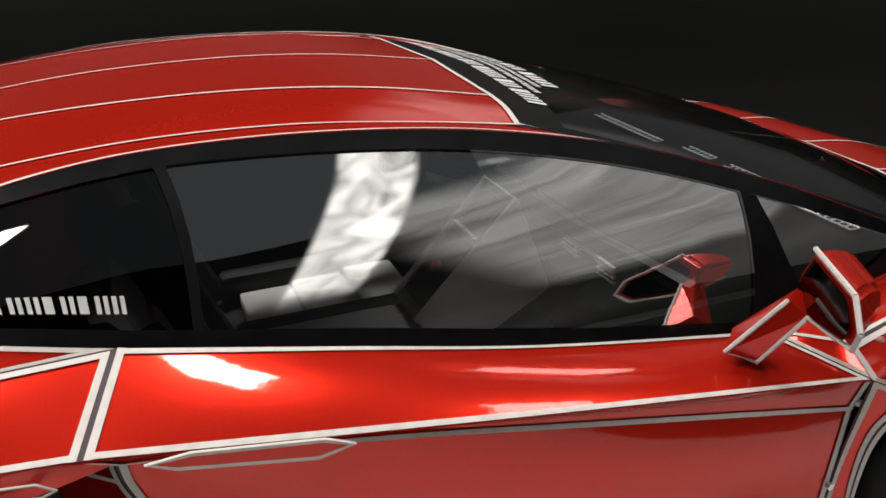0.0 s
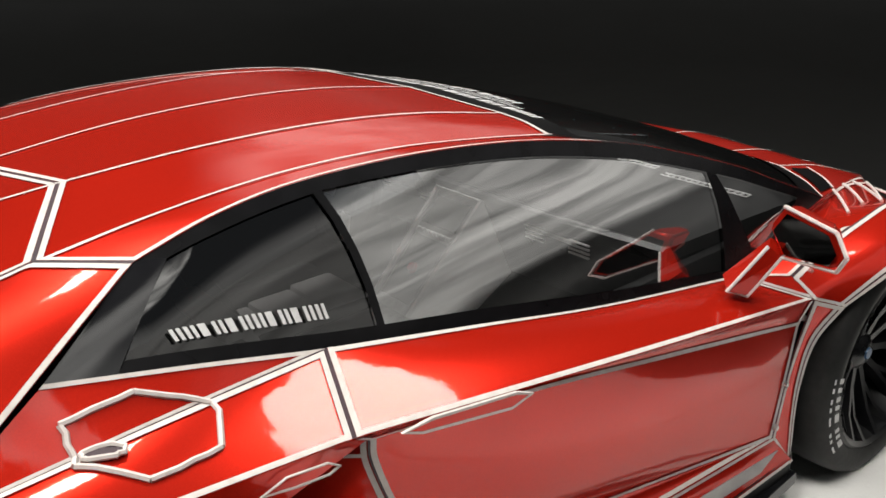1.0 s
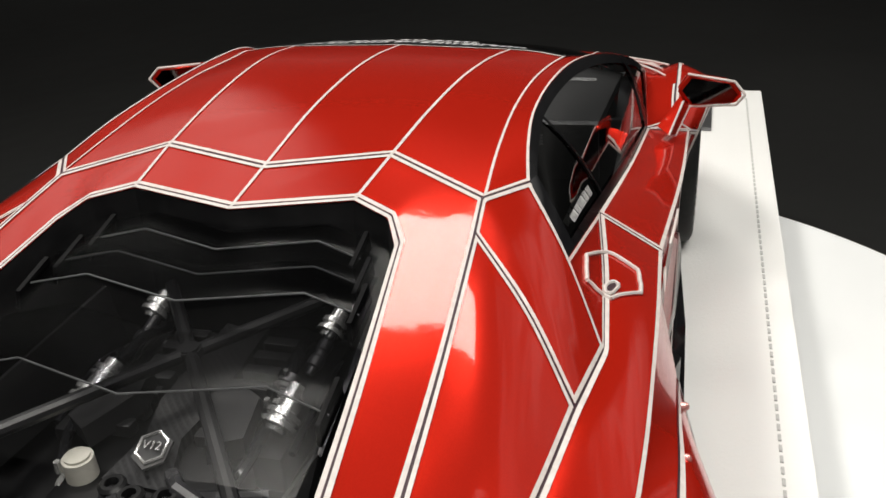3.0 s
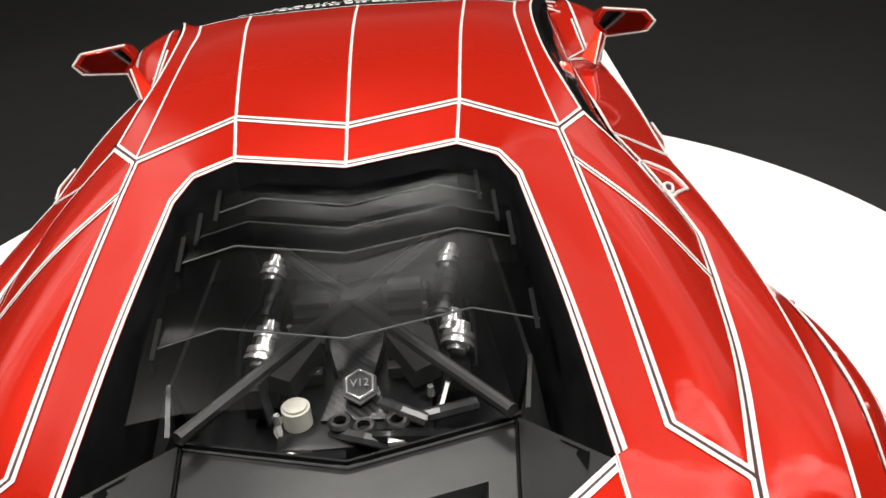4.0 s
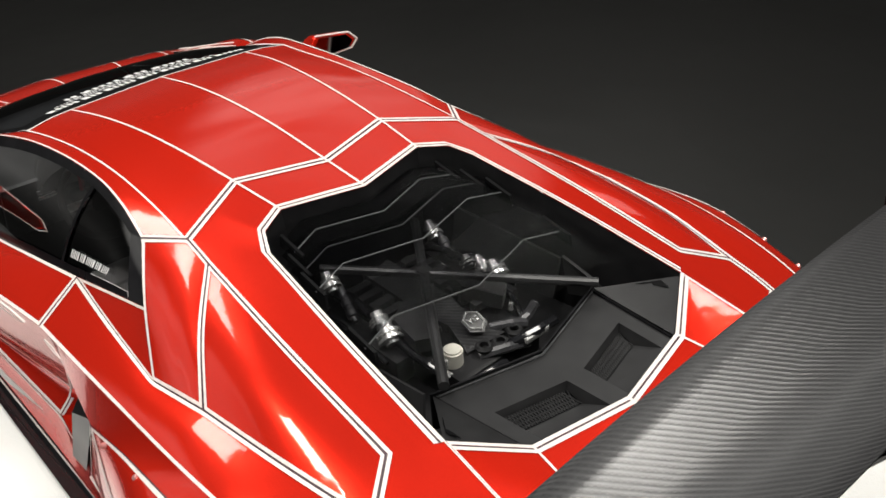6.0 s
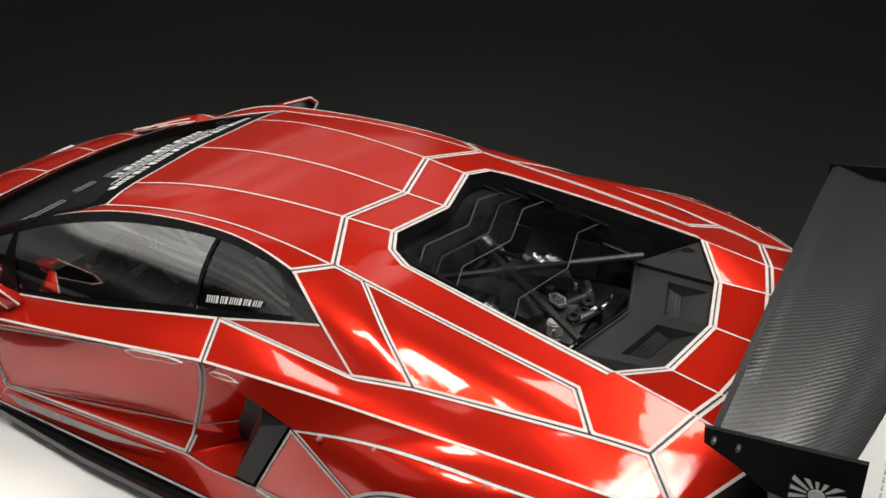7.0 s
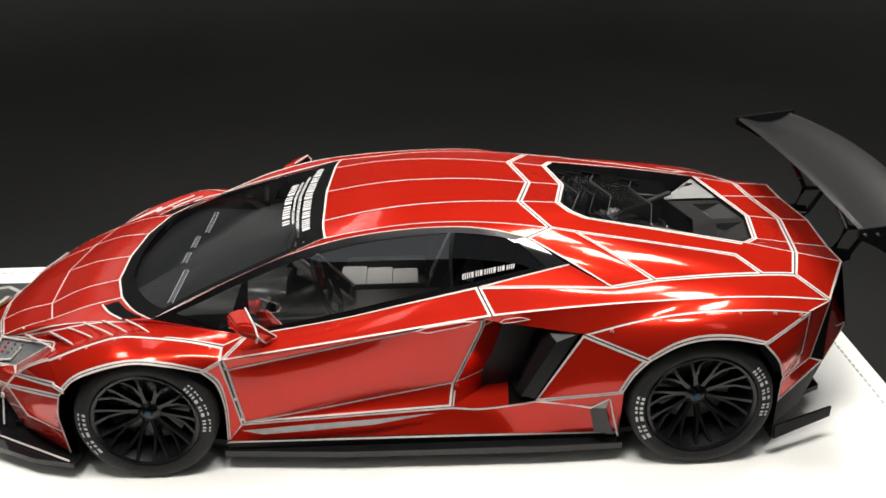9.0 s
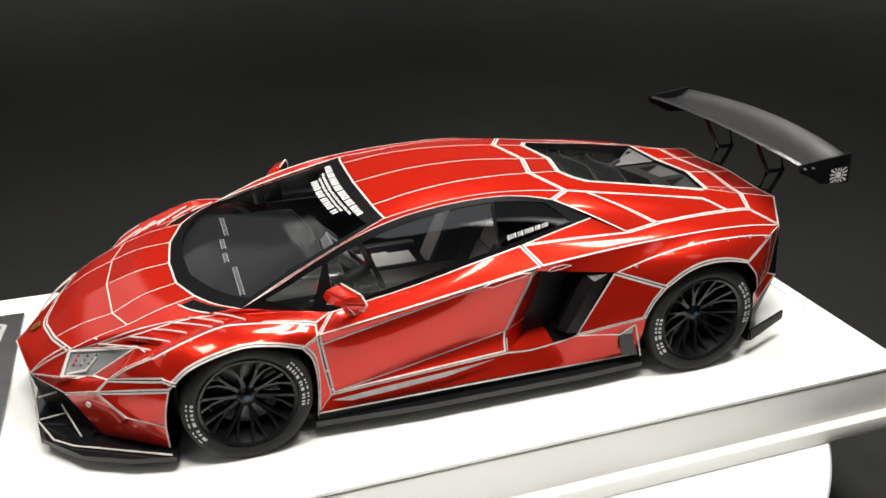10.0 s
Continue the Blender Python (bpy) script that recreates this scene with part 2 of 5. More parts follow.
def tube_bm(pts, r, seg=10):
    """A bent tube through points."""
    bm = bmesh.new()
    pts = [Vector(q) for q in pts]
    rings = []
    for i, q in enumerate(pts):
        d = (pts[min(i + 1, len(pts) - 1)] - pts[max(i - 1, 0)]).normalized()
        m = d.to_track_quat("Z", "Y").to_matrix()
        rings.append([bm.verts.new(q + m @ Vector((r * math.cos(k * math.tau / seg), r * math.sin(k * math.tau / seg), 0))) for k in range(seg)])
    for a, b in zip(rings, rings[1:]):
        for k in range(seg):
            bm.faces.new((a[k], a[(k + 1) % seg], b[(k + 1) % seg], b[k]))
    bm.faces.new(rings[0][::-1])
    bm.faces.new(rings[-1])
    return bm


def lathe_bm(profile, seg=64, axis="Y"):
    """Turns a profile of (radius, along) round the Y axis (or Z)."""
    bm = bmesh.new()
    rings = []
    for r, a in profile:
        ring = []
        for k in range(seg):
            c, s = math.cos(k * math.tau / seg), math.sin(k * math.tau / seg)
            ring.append(bm.verts.new((r * c, a, r * s) if axis == "Y" else (r * c, r * s, a)))
        rings.append(ring)
    for a, b in zip(rings, rings[1:]):
        for k in range(seg):
            bm.faces.new((a[k], a[(k + 1) % seg], b[(k + 1) % seg], b[k]))
    bmesh.ops.recalc_face_normals(bm, faces=bm.faces)
    return bm


def prism_bm(poly, depth):
    """A plate: a polygon of points, thickened along its normal by depth."""
    bm = bmesh.new()
    vs = [bm.verts.new(q) for q in poly]
    f = bm.faces.new(vs)
    f.normal_update()
    n = f.normal.copy()
    ret = bmesh.ops.extrude_face_region(bm, geom=[f])
    bmesh.ops.translate(bm, verts=[v for v in ret["geom"] if isinstance(v, bmesh.types.BMVert)], vec=n * depth)
    bmesh.ops.recalc_face_normals(bm, faces=bm.faces)
    return bm


# ---- body nodes (left half; a leading "-" mirrors a node) ----
NODE = {}
NODE.update(ws=(.472, .570, 1.080), rz=(.495, .392, 1.094), rc=(.510, 0, 1.100), z1=(-.530, .300, 1.135), zc=(-.610, 0, 1.123),
            cp=(-.655, .548, 1.092), cq=(-.530, .633, 1.080), e1=(-.748, .277, 1.112), ec=(-.811, 0, 1.102), f0=(-.800, .372, 1.100),
            f1=(-.880, .410, 1.078))
NODE.update(g=(-1.677, .478, .945), h=(-1.790, .300, .882), hc=(-1.850, 0, .882), s1=(-1.596, .596, .930), s2=(-1.697, .724, .884),
            t0=(-1.873, .692, .860), tg=(-1.947, .494, .885), th=(-1.990, .331, .862), tc=(-2.050, 0, .856), eg=(-2.179, .547, .850),
            eh=(-2.190, .350, .840), ec2=(-2.222, 0, .843), tp=(-2.007, .834, .783))
NODE.update(p1=(-.783, .559, 1.071), p2=(-1.139, .818, .917), q2=(-.923, .848, .900), w0=(-.279, .772, .887), w1=(-.339, .942, .817),
            w2=(-.140, .930, .300), w3=(-.157, .868, .400), m=(.954, .996, .651), db=(.896, .964, .265), df=(.850, .840, .695), bl=(-.722, .746, .985))
NODE.update(wl=(1.310, .800, .778), hb2=(1.526, .536, .764), hb1=(1.610, .298, .746), wc=(1.633, 0, .742), hx2=(1.893, .573, .671),
            hx1=(1.971, .365, .650), hxc=(2.000, 0, .662), nl=(2.205, .498, .540), ni=(2.300, .280, .512), nm=(2.362, .045, .482),
            nz=(2.541, 0, .388), nb=(2.445, .358, .358))
NODE.update(h2=(1.864, .684, .590), h3=(2.104, .641, .440), h4=(2.262, .596, .440), fl=(2.018, .820, .504), fk=(1.790, .925, .652),
            ft=(.950, .935, .694), fa=(1.722, 1.045, .515), fc=(1.050, 1.030, .612), fb=(.985, .976, .150), fd=(1.765, .990, .265),
            b1=(1.955, .925, .325), fx=(2.085, .803, .434), fy=(1.738, 1.022, .566), nq=(2.262, .590, .336), bq=(2.100, .720, .120), bm0=(2.400, .330, .110))
NODE.update(r0=(-.768, .998, .737), r1=(-1.075, 1.085, .628), r2=(-1.867, .941, .788), r3=(-1.603, 1.085, .700), r4=(-1.735, 1.040, .480),
            i1=(-.548, .990, .364), i2=(-.962, 1.070, .450), te=(-2.240, .590, .500),
            sk0=(.980, .985, .165), sk1=(-.975, .985, .150))

CURVE = {}


def curve(a, b, *mids):
    CURVE[(a, b)] = [Vector(q) for q in mids]


curve("wl", "ws", (1.08, .735, .872), (.80, .660, .972))
curve("ws", "cp", (.283, .545, 1.103), (.05, .532, 1.126), (-.20, .528, 1.131), (-.45, .535, 1.115))
curve("wl", "cq", (1.12, .785, .862), (.93, .752, .946), (.665, .685, 1.036), (.39, .625, 1.092), (.11, .595, 1.120), (-.165, .588, 1.127), (-.36, .605, 1.113))
curve("rz", "z1", (.25, .370, 1.135), (0, .345, 1.154), (-.27, .322, 1.152))
curve("rc", "zc", (.25, 0, 1.140), (0, 0, 1.158), (-.30, 0, 1.154))
curve("ws", "rz", (.487, .480, 1.090))
curve("cp", "s1", (-1.10, .570, 1.022))
curve("f1", "g", (-1.28, .450, 1.015))
curve("cp", "p1")
curve("p1", "s1", (-1.18, .583, 1.005))
curve("p2", "s2", (-1.42, .780, .910))
curve("p1", "p2", (-.96, .700, 1.003))
curve("q2", "cq", (-.72, .745, 1.000))
curve("s2", "t0", (-1.79, .708, .874))
curve("w1", "tp", (-.68, .950, .850), (-.95, .952, .868), (-1.22, .950, .876), (-1.48, .935, .872), (-1.76, .895, .840))
curve("w0", "q2", (-.60, .815, .900))
curve("w2", "i1", (-.280, .948, .300), (-.420, .965, .326), (-.495, .980, .346))
curve("w2", "fm", (-.280, .948, .300))
curve("w1", "m", (.30, .982, .740))
curve("df", "w0", (.40, .815, .757), (.05, .795, .825))
curve("w0", "bl", (-.50, .760, .938))
curve("r0", "r2", (-.98, 1.000, .795), (-1.16, 1.005, .832), (-1.34, 1.005, .848), (-1.50, 1.000, .846), (-1.68, .975, .826))
curve("r1", "r3", (-1.19, 1.100, .710), (-1.31, 1.100, .742), (-1.45, 1.100, .740))
curve("r3", "r4", (-1.685, 1.075, .600))
curve("i2", "r1", (-1.01, 1.080, .550))
curve("fa", "fc", (1.60, 1.075, .630), (1.37, 1.085, .700), (1.20, 1.075, .679))
curve("fd", "fa", (1.750, 1.035, .400))
curve("fc", "fb", (.998, .994, .520), (.976, .980, .400), (.975, .976, .280))
curve("fk", "ft", (1.60, .930, .722), (1.43, .930, .766), (1.28, .930, .755), (1.10, .930, .728))
curve("fl", "fk", (1.92, .882, .590))
curve("wl", "nl", (1.80, .655, .690), (2.07, .560, .590))
curve("hb2", "hx2", (1.71, .560, .730))
curve("hb1", "hx1", (1.80, .330, .716))
curve("wc", "hxc", (1.82, 0, .717))
curve("hx2", "nl", (2.06, .540, .612))
curve("hx1", "ni", (2.14, .325, .595))
curve("hxc", "nm", (2.19, .020, .586))
curve("wl", "hb2", (1.43, .680, .768))
curve("m", "db", (.930, .970, .470))


def vec(n):
    return Vector((NODE[n[1:]][0], -NODE[n[1:]][1], NODE[n[1:]][2])) if n[0] == "-" else Vector(NODE[n])


def spline(pts, per=8):
    if len(pts) == 2:
        return [pts[0].lerp(pts[1], k / per) for k in range(per + 1)]
    ext = [2 * pts[0] - pts[1], *pts, 2 * pts[-1] - pts[-2]]
    out = []
    for i in range(1, len(ext) - 2):
        a, b, c, d = ext[i - 1:i + 3]
        for k in range(per):
            t = k / per
            out.append(0.5 * (2 * b + (c - a) * t + (2 * a - 5 * b + 4 * c - d) * t * t + (3 * b - a - 3 * c + d) * t ** 3))
    return out + [pts[-1]]


def seg_points(a, b):
    """The curve from node a to node b, on either side of the car."""
    pa, pb = vec(a), vec(b)
    na, nb = a.lstrip("-"), b.lstrip("-")
    flip = -1.0 if (a[0] == "-" or (b[0] == "-" and abs(pa.y) < 1e-6)) else 1.0
    mids = CURVE.get((na, nb))
    if mids is None and (nb, na) in CURVE:
        mids = CURVE[(nb, na)][::-1]
    mids = [Vector((q.x, q.y * flip, q.z)) for q in (mids or [])]
    return spline([pa, *mids, pb])


def chain(names):
    pts = [vec(names[0])]
    for a, b in zip(names, names[1:]):
        pts += seg_points(a, b)[1:]
    return pts


def sampler(pts):
    d = [0.0]
    for a, b in zip(pts, pts[1:]):
        d.append(d[-1] + (b - a).length)
    total = d[-1] or 1.0

    def at(t):
        x = min(max(t, 0.0), 1.0) * total
        for i in range(len(pts) - 1):
            if x <= d[i + 1] or i == len(pts) - 2:
                k = (x - d[i]) / max(d[i + 1] - d[i], 1e-9)
                return pts[i].lerp(pts[i + 1], min(max(k, 0), 1))
        return pts[-1]
    return at


def patch(bottom, right, top, left, bulge=0.0, even=True):
    """A surface over four curves: bottom A-B, right B-C, top D-C, left A-D, each a list of nodes."""
    b, r, t, l = (sampler(chain(c)) if len(c) > 1 else (lambda u, q=vec(c[0]): q) for c in (bottom, right, top, left))
    A, B, C, D = b(0), b(1), t(1), t(0)
    n = (C - A).cross(D - B)
    mid = (A + B + C + D) / 4
    if n.dot(mid - Vector((min(max(mid.x, -1.2), 1.2) * 0.9, 0, 0.35))) < 0:
        n = -n
    n.normalize()

    def at(u, v):
        q = b(u) * (1 - v) + t(u) * v + l(v) * (1 - u) + r(v) * u
        q -= A * (1 - u) * (1 - v) + B * u * (1 - v) + C * u * v + D * (1 - u) * v
        return q + n * (bulge * 16 * u * (1 - u) * v * (1 - v))
    at.out = n
    return at


def grid_bm(at, nu, nv, lift=0.0, dom=None):
    """A mesh over a patch, or over the part of it between four (u, v) corners."""
    bm = bmesh.new()
    dom = dom or ((0, 0), (1, 0), (1, 1), (0, 1))
    rows = []
    for j in range(nv + 1):
        row = []
        for i in range(nu + 1):
            s, t = i / nu, j / nv
            u = (dom[0][0] * (1 - s) + dom[1][0] * s) * (1 - t) + (dom[3][0] * (1 - s) + dom[2][0] * s) * t
            v = (dom[0][1] * (1 - s) + dom[1][1] * s) * (1 - t) + (dom[3][1] * (1 - s) + dom[2][1] * s) * t
            row.append(bm.verts.new(at(u, v) + at.out * lift))
        rows.append(row)
    for a, b in zip(rows, rows[1:]):
        for i in range(nu):
            bm.faces.new((a[i], a[i + 1], b[i + 1], b[i]))
    bmesh.ops.remove_doubles(bm, verts=bm.verts, dist=1e-5)
    bm.normal_update()
    if bm.faces and sum((f.normal * f.calc_area()).dot(at.out) for f in bm.faces) < 0:
        bmesh.ops.reverse_faces(bm, faces=bm.faces)
    return bm


def mirrored(bm):
    b = bm.copy()
    for v in b.verts:
        v.co.y = -v.co.y
    bmesh.ops.reverse_faces(b, faces=b.faces)
    return b


def band_bm(at, side, o0, o1, n, lift, pad):
    """A strip along one side (B, R, T, L) of a patch, from o0 to o1 metres inside it, ending pad metres from the corners."""
    bm = bmesh.new()
    e = 1e-3
    last = None

    def uv(s, k):
        return {"B": (s, k), "T": (s, 1 - k), "L": (k, s), "R": (1 - k, s)}[side]

    length = sum((at(*uv((i + 1) / 12, 0)) - at(*uv(i / 12, 0))).length for i in range(12)) or 1e-6
    s0, s1 = pad[0] / length, 1 - pad[1] / length
    if s1 <= s0:
        return bm
    for i in range(n + 1):
        s = s0 + (s1 - s0) * i / n
        q = at(*uv(s, 0))
        sp = (at(*uv(s, e * 20)) - q).length / (e * 20)
        sp = max(sp, 0.02)
        k0, k1 = min(o0 / sp, 0.98), min(o1 / sp, 1.0)
        a, b = at(*uv(s, k0)), at(*uv(s, k1))
        sa = min(max(s + e * 5, 0), 1)
        tang = at(*uv(sa, k0)) - at(*uv(sa - e * 10, k0))
        nn = tang.cross(at(*uv(s, min(k0 + 0.02, 1))) - at(*uv(s, k0)))
        nn = nn.normalized() if nn.length > 1e-9 else at.out.copy()
        if nn.dot(at.out) < 0:
            nn = -nn
        pair = (bm.verts.new(a + nn * lift), bm.verts.new(b + nn * lift))
        if last:
            bm.faces.new((last[0], last[1], pair[1], pair[0]))
        last = pair
    bm.normal_update()
    if bm.faces and sum((f.normal * f.calc_area()).dot(at.out) for f in bm.faces) < 0:
        bmesh.ops.reverse_faces(bm, faces=bm.faces)
    return bm


WHITE_W, GAP_W, SINGLE_W = 0.0115, 0.0045, 0.0040

# ---- setting ----
# black cloth backdrop: floor sweeping up into a round wall, closed above by a dark ceiling
prof = [(0.01, -1.2), (9.0, -1.2), (12.0, -1.0), (14.0, 0.2), (15.0, 2.5), (15.0, 16.0)]
backdrop = part("backdrop", lathe_bm([(r, a) for r, a in prof], 72, "Z"), CLOTH, sharp=60)
inward = bmesh.new()
inward.from_mesh(backdrop.data)
bmesh.ops.reverse_faces(inward, faces=inward.faces)
inward.to_mesh(backdrop.data)
inward.free()
tagged(backdrop, "black cloth backdrop sweeping up behind the turntable", "backdrop", kind="structure")

# ---- turntable and display board ----
turntable = tagged(new("turntable"), "round white turntable under the display board", "turntable")
prof = [(0.0005, -0.425), (2.70, -0.425), (2.735, -0.43), (2.75, -0.45), (2.75, -0.74), (2.735, -0.76), (2.6, -0.765), (0.0005, -0.765)]
part("plate", lathe_bm(prof, 160, "Z"), TABLE, turntable, "white glossy round plate", 40)
part("foot", lathe_bm([(0.0005, -0.766), (2.1, -0.766), (2.1, -1.195), (0.0005, -1.195)], 64, "Z"), BLACK, turntable, "black foot", 40)
for ob in turntable.children:
    ob.location = (0.15 * S, -0.10 * S, 0)

board = tagged(new("display_board"), "white leatherette display board with a stepped edge and stitching", "display base")
part("lower_step", box_bm(0.385, 0, -0.37, 6.17, 3.00, 0.105, 0.02), BOARD, board)
part("upper_step", box_bm(0.385, 0, -0.184, 6.03, 2.86, 0.29, 0.012), BOARD, board)
part("lid_seam", box_bm(0.385, 0, -0.034, 6.010, 2.84, 0.016, 0.0), GAP, board, "dark seam under the covered lid")
part("lid", box_bm(0.385, 0, -0.0135, 6.04, 2.87, 0.027, 0.010), BOARD, board)
bm = bmesh.new()
for sy in (-1,):
    for k in range(112):
        x = -2.5 + k * 0.0515
        add_bm(bm, box_bm(x, sy * 1.338, 0.002, 0.030, 0.010, 0.007, 0, Matrix.Rotation(0.0, 4, "Z")))
for k in range(52):
    add_bm(bm, box_bm(-2.53, -1.31 + k * 0.0515, 0.002, 0.010, 0.030, 0.007))
tagged(part("stitching", bm, STITCH, board, "grey thread stitches"), kind="stuff")

plaque = tagged(new("name_plaque"), "dark brushed metal name plaque lying on the board", "plaque")
PM = Matrix.Translation((2.97, 0.0, 0.0)) @ Matrix.Rotation(radians(-0.6), 4, "Z")
part("plate", box_bm(0, 0, 0.014, 0.62, 2.26, 0.026, 0.006, PM), PLAQUE, plaque)


def ribbon_bm(pts, w, h, normal=Vector((0, 0, 1)), close=False, m=None):
    """A flat raised ribbon of width w along points, on a surface with the given normal."""
    bm = bmesh.new()
    pts = [Vector(q) for q in pts]
    if close:
        pts = pts + [pts[0]]
    n = len(pts)
    rows = []
    for i, q in enumerate(pts):
        a = pts[i - 1] if i else (pts[-2] if close else pts[0])
        b = pts[i + 1] if i < n - 1 else (pts[1] if close else pts[-1])
        d1, d2 = (q - a), (b - q)
        d1 = d1.normalized() if d1.length > 1e-9 else d2.normalized()
        d2 = d2.normalized() if d2.length > 1e-9 else d1
        t = (d1 + d2).normalized()
        side = t.cross(normal).normalized()
        k = w / 2 / max(0.4, abs(t.dot(d1)))
        rows.append([bm.verts.new(q + side * s * k + normal * z) for s, z in ((-1, -h), (-1, h), (1, h), (1, -h))])
    for a, b in zip(rows, rows[1:]):
        for k in range(3):
            bm.faces.new((a[k], a[k + 1], b[k + 1], b[k]))
    bmesh.ops.recalc_face_normals(bm, faces=bm.faces)
    if m is not None:
        bm.transform(m)
    return bm


z = 0.029
part("emblem_frame", ribbon_bm([(-.20, -.95, z), (-.05, -1.06, z), (.14, -1.0, z), (.20, -.55, z), (.08, -.42, z), (-.16, -.50, z)], .03, .003, close=True, m=PM), PLAQUE_LINE, plaque)
for k in range(3):
    y0 = -.92 + k * .15
    part("emblem_bar", ribbon_bm([(-.10, y0, z), (-.08, y0 + .09, z), (.10, y0 + .11, z), (.10, y0 + .03, z)], .028, .003, m=PM), PLAQUE_LINE, plaque)
part("emblem_frame", ribbon_bm([(-.20, .42, z), (-.05, .36, z), (.16, .46, z), (.20, .98, z), (.08, 1.05, z), (-.16, .95, z)], .03, .003, close=True, m=PM), PLAQUE_LINE, plaque)
for k in range(3):
    y0 = .52 + k * .15
    part("emblem_bar", ribbon_bm([(-.12, y0, z), (.10, y0 + .02, z), (-.10, y0 + .10, z), (.12, y0 + .11, z)], .026, .003, m=PM), PLAQUE_LINE, plaque)

# ---- the model car ----
car = tagged(new("model_car"), "red wide-body model sports car with white line work", "model car")
NODE.update(m2=(.945, .972, .578), wb=(-.300, .918, .786), ia=(-.620, .520, .350), ib=(-.640, .500, .745), bt=(-.600, .945, .735), bb=(-.455, .930, .390), fe=(1.760, .975, .130))
curve("m2", "wb", (.45, .962, .672), (.05, .948, .745))
curve("wb", "w3", (-.290, .905, .730), (-.237, .882, .590))
curve("w2", "w3", (-.150, .885, .355))


def panel(name, quad, lines, bulge=0.0, mat=PAINT, both=True, nu=14, nv=8, label="", parent=None):
    """A body panel with its line work: per side B R T L, d double line, s thin single, w white edge, o opening edge, g dark gap."""
    at = patch(*quad, bulge=bulge)
    style = dict(zip("BRTL", lines))
    made = []
    for sgn in ((1, -1) if both else (1,)):
        bm = grid_bm(at, nu, nv)
        if sgn < 0:
            bm2 = mirrored(bm)
            bm.free()
            bm = bm2
        ob = part(name, bm, mat, parent or car, label, 45)
        near = {"B": "LR", "T": "LR", "L": "BT", "R": "BT"}
        for side, st in style.items():
            if st == "n":
                continue
            bands = {"d": [(0, GAP_W, 0), (GAP_W, GAP_W + WHITE_W, 1)], "s": [(0, SINGLE_W, 1)], "w": [(0.001, WHITE_W, 1)],
                     "o": [(0.0, 0.011, 1), (0.011, 0.017, 0), (0.017, 0.029, 1)], "g": [(0, GAP_W, 0)]}[st]
            for o0, o1, col in bands:
                pad = tuple((GAP_W if style[x] == "d" and o0 > 0 else 0.0) for x in near[side])
                b = band_bm(at, side, o0, o1, max(nu, nv) * 2, 0.0028 if col else 0.0018, pad)
                if sgn < 0:
                    b2 = mirrored(b)
                    b.free()
                    b = b2
                part("pinstripe" if col else "seam", b, LINE if col else GAP, ob)
        made.append(ob)
    return made


# roof and deck
panel("roof_panel", (["ws", "cp"], ["cp", "z1"], ["rz", "z1"], ["ws", "rz"]), "ndsw")
panel("roof_panel", (["rz", "z1"], ["z1", "zc"], ["rc", "zc"], ["rz", "rc"]), "sdsw")
panel("cant_rail", (["wl", "cq"], ["cq", "cp"], ["wl", "ws", "cp"], ["wl"]), "wdwn", nu=30, nv=4)
panel("deck_panel", (["z1", "e1"], ["e1", "ec"], ["zc", "ec"], ["z1", "zc"]), "sosd")
panel("deck_panel", (["cp", "z1"], ["z1", "e1"], ["f1", "f0", "e1"], ["cp", "f1"]), "dson")
panel("deck_panel", (["cp", "p1", "s1"], ["s1", "g"], ["f1", "g"], ["cp", "f1"]), "dnon")
panel("deck_panel", (["s1", "s2", "t0"], ["t0", "tg"], ["g", "tg"], ["s1", "g"]), "ddsn")
panel("fin_panel", (["q2", "p2"], ["p2", "p1"], ["cq", "cp", "p1"], ["q2", "cq"]), "dddw", bulge=0.012)
panel("haunch_panel", (["p2", "s2"], ["s2", "s1"], ["p1", "s1"], ["p2", "p1"]), "dddd", bulge=0.012)
panel("shoulder_panel", (["w1", "tp"], ["tp", "t0"], ["w0", "q2", "p2", "s2", "t0"], ["w1", "w0"]), "wddd", bulge=0.008, nu=28)
panel("belt_panel", (["w0", "q2"], ["q2", "bl"], ["w0", "bl"], ["w0"]), "wnwn")
panel("tail_panel", (["h", "th"], ["th", "tc"], ["hc", "tc"], ["h", "hc"]), "sdso")
panel("tail_panel", (["g", "tg"], ["tg", "th"], ["h", "th"], ["g", "h"]), "sdso")
panel("spoiler_lip", (["th", "eh"], ["eh", "ec2"], ["tc", "ec2"], ["th", "tc"]), "swsd")
panel("spoiler_lip", (["tg", "eg"], ["eg", "eh"], ["th", "eh"], ["tg", "th"]), "swsd")
panel("tail_corner", (["tp", "eg"], ["eg", "tg"], ["t0", "tg"], ["tp", "t0"]), "wsdd")
NODE.update(in1=(-1.850, .960, .575), qa=(-1.742, 1.012, .440), qb=(-1.935, .880, .490), qc=(-2.010, .865, .462), qd=(-1.745, 1.005, .320), tps=(-2.035, .800, .772),
            br=(-2.247, .571, .500), bs=(-2.200, .470, .650), fq=(-1.970, .790, .500), fr=(-2.180, .530, .500))
panel("rear_side", (["qa", "qb"], ["qb", "tp"], ["r4", "in1", "r2", "tp"], ["qa", "r4"]), "wwnw")
panel("rear_wedge", (["qd", "qc"], ["qc", "qb"], ["qa", "qb"], ["qd", "qa"]), "wwnw", nu=8, nv=6)
panel("lamp_recess", (["qb", "qc"], ["qc", "tps"], ["tp", "tps"], ["qb", "tp"]), "nnnn", mat=SLAT, nu=6, nv=8, bulge=-.012)
panel("rear_corner", (["qc", "br"], ["br", "bs"], ["tps", "bs"], ["qc", "tps"]), "wnnn", bulge=.012)
panel("rear_fascia", (["fq", "fr"], ["fr", "eg"], ["tp", "eg"], ["fq", "tp"]), "nnnn", mat=BLACK)

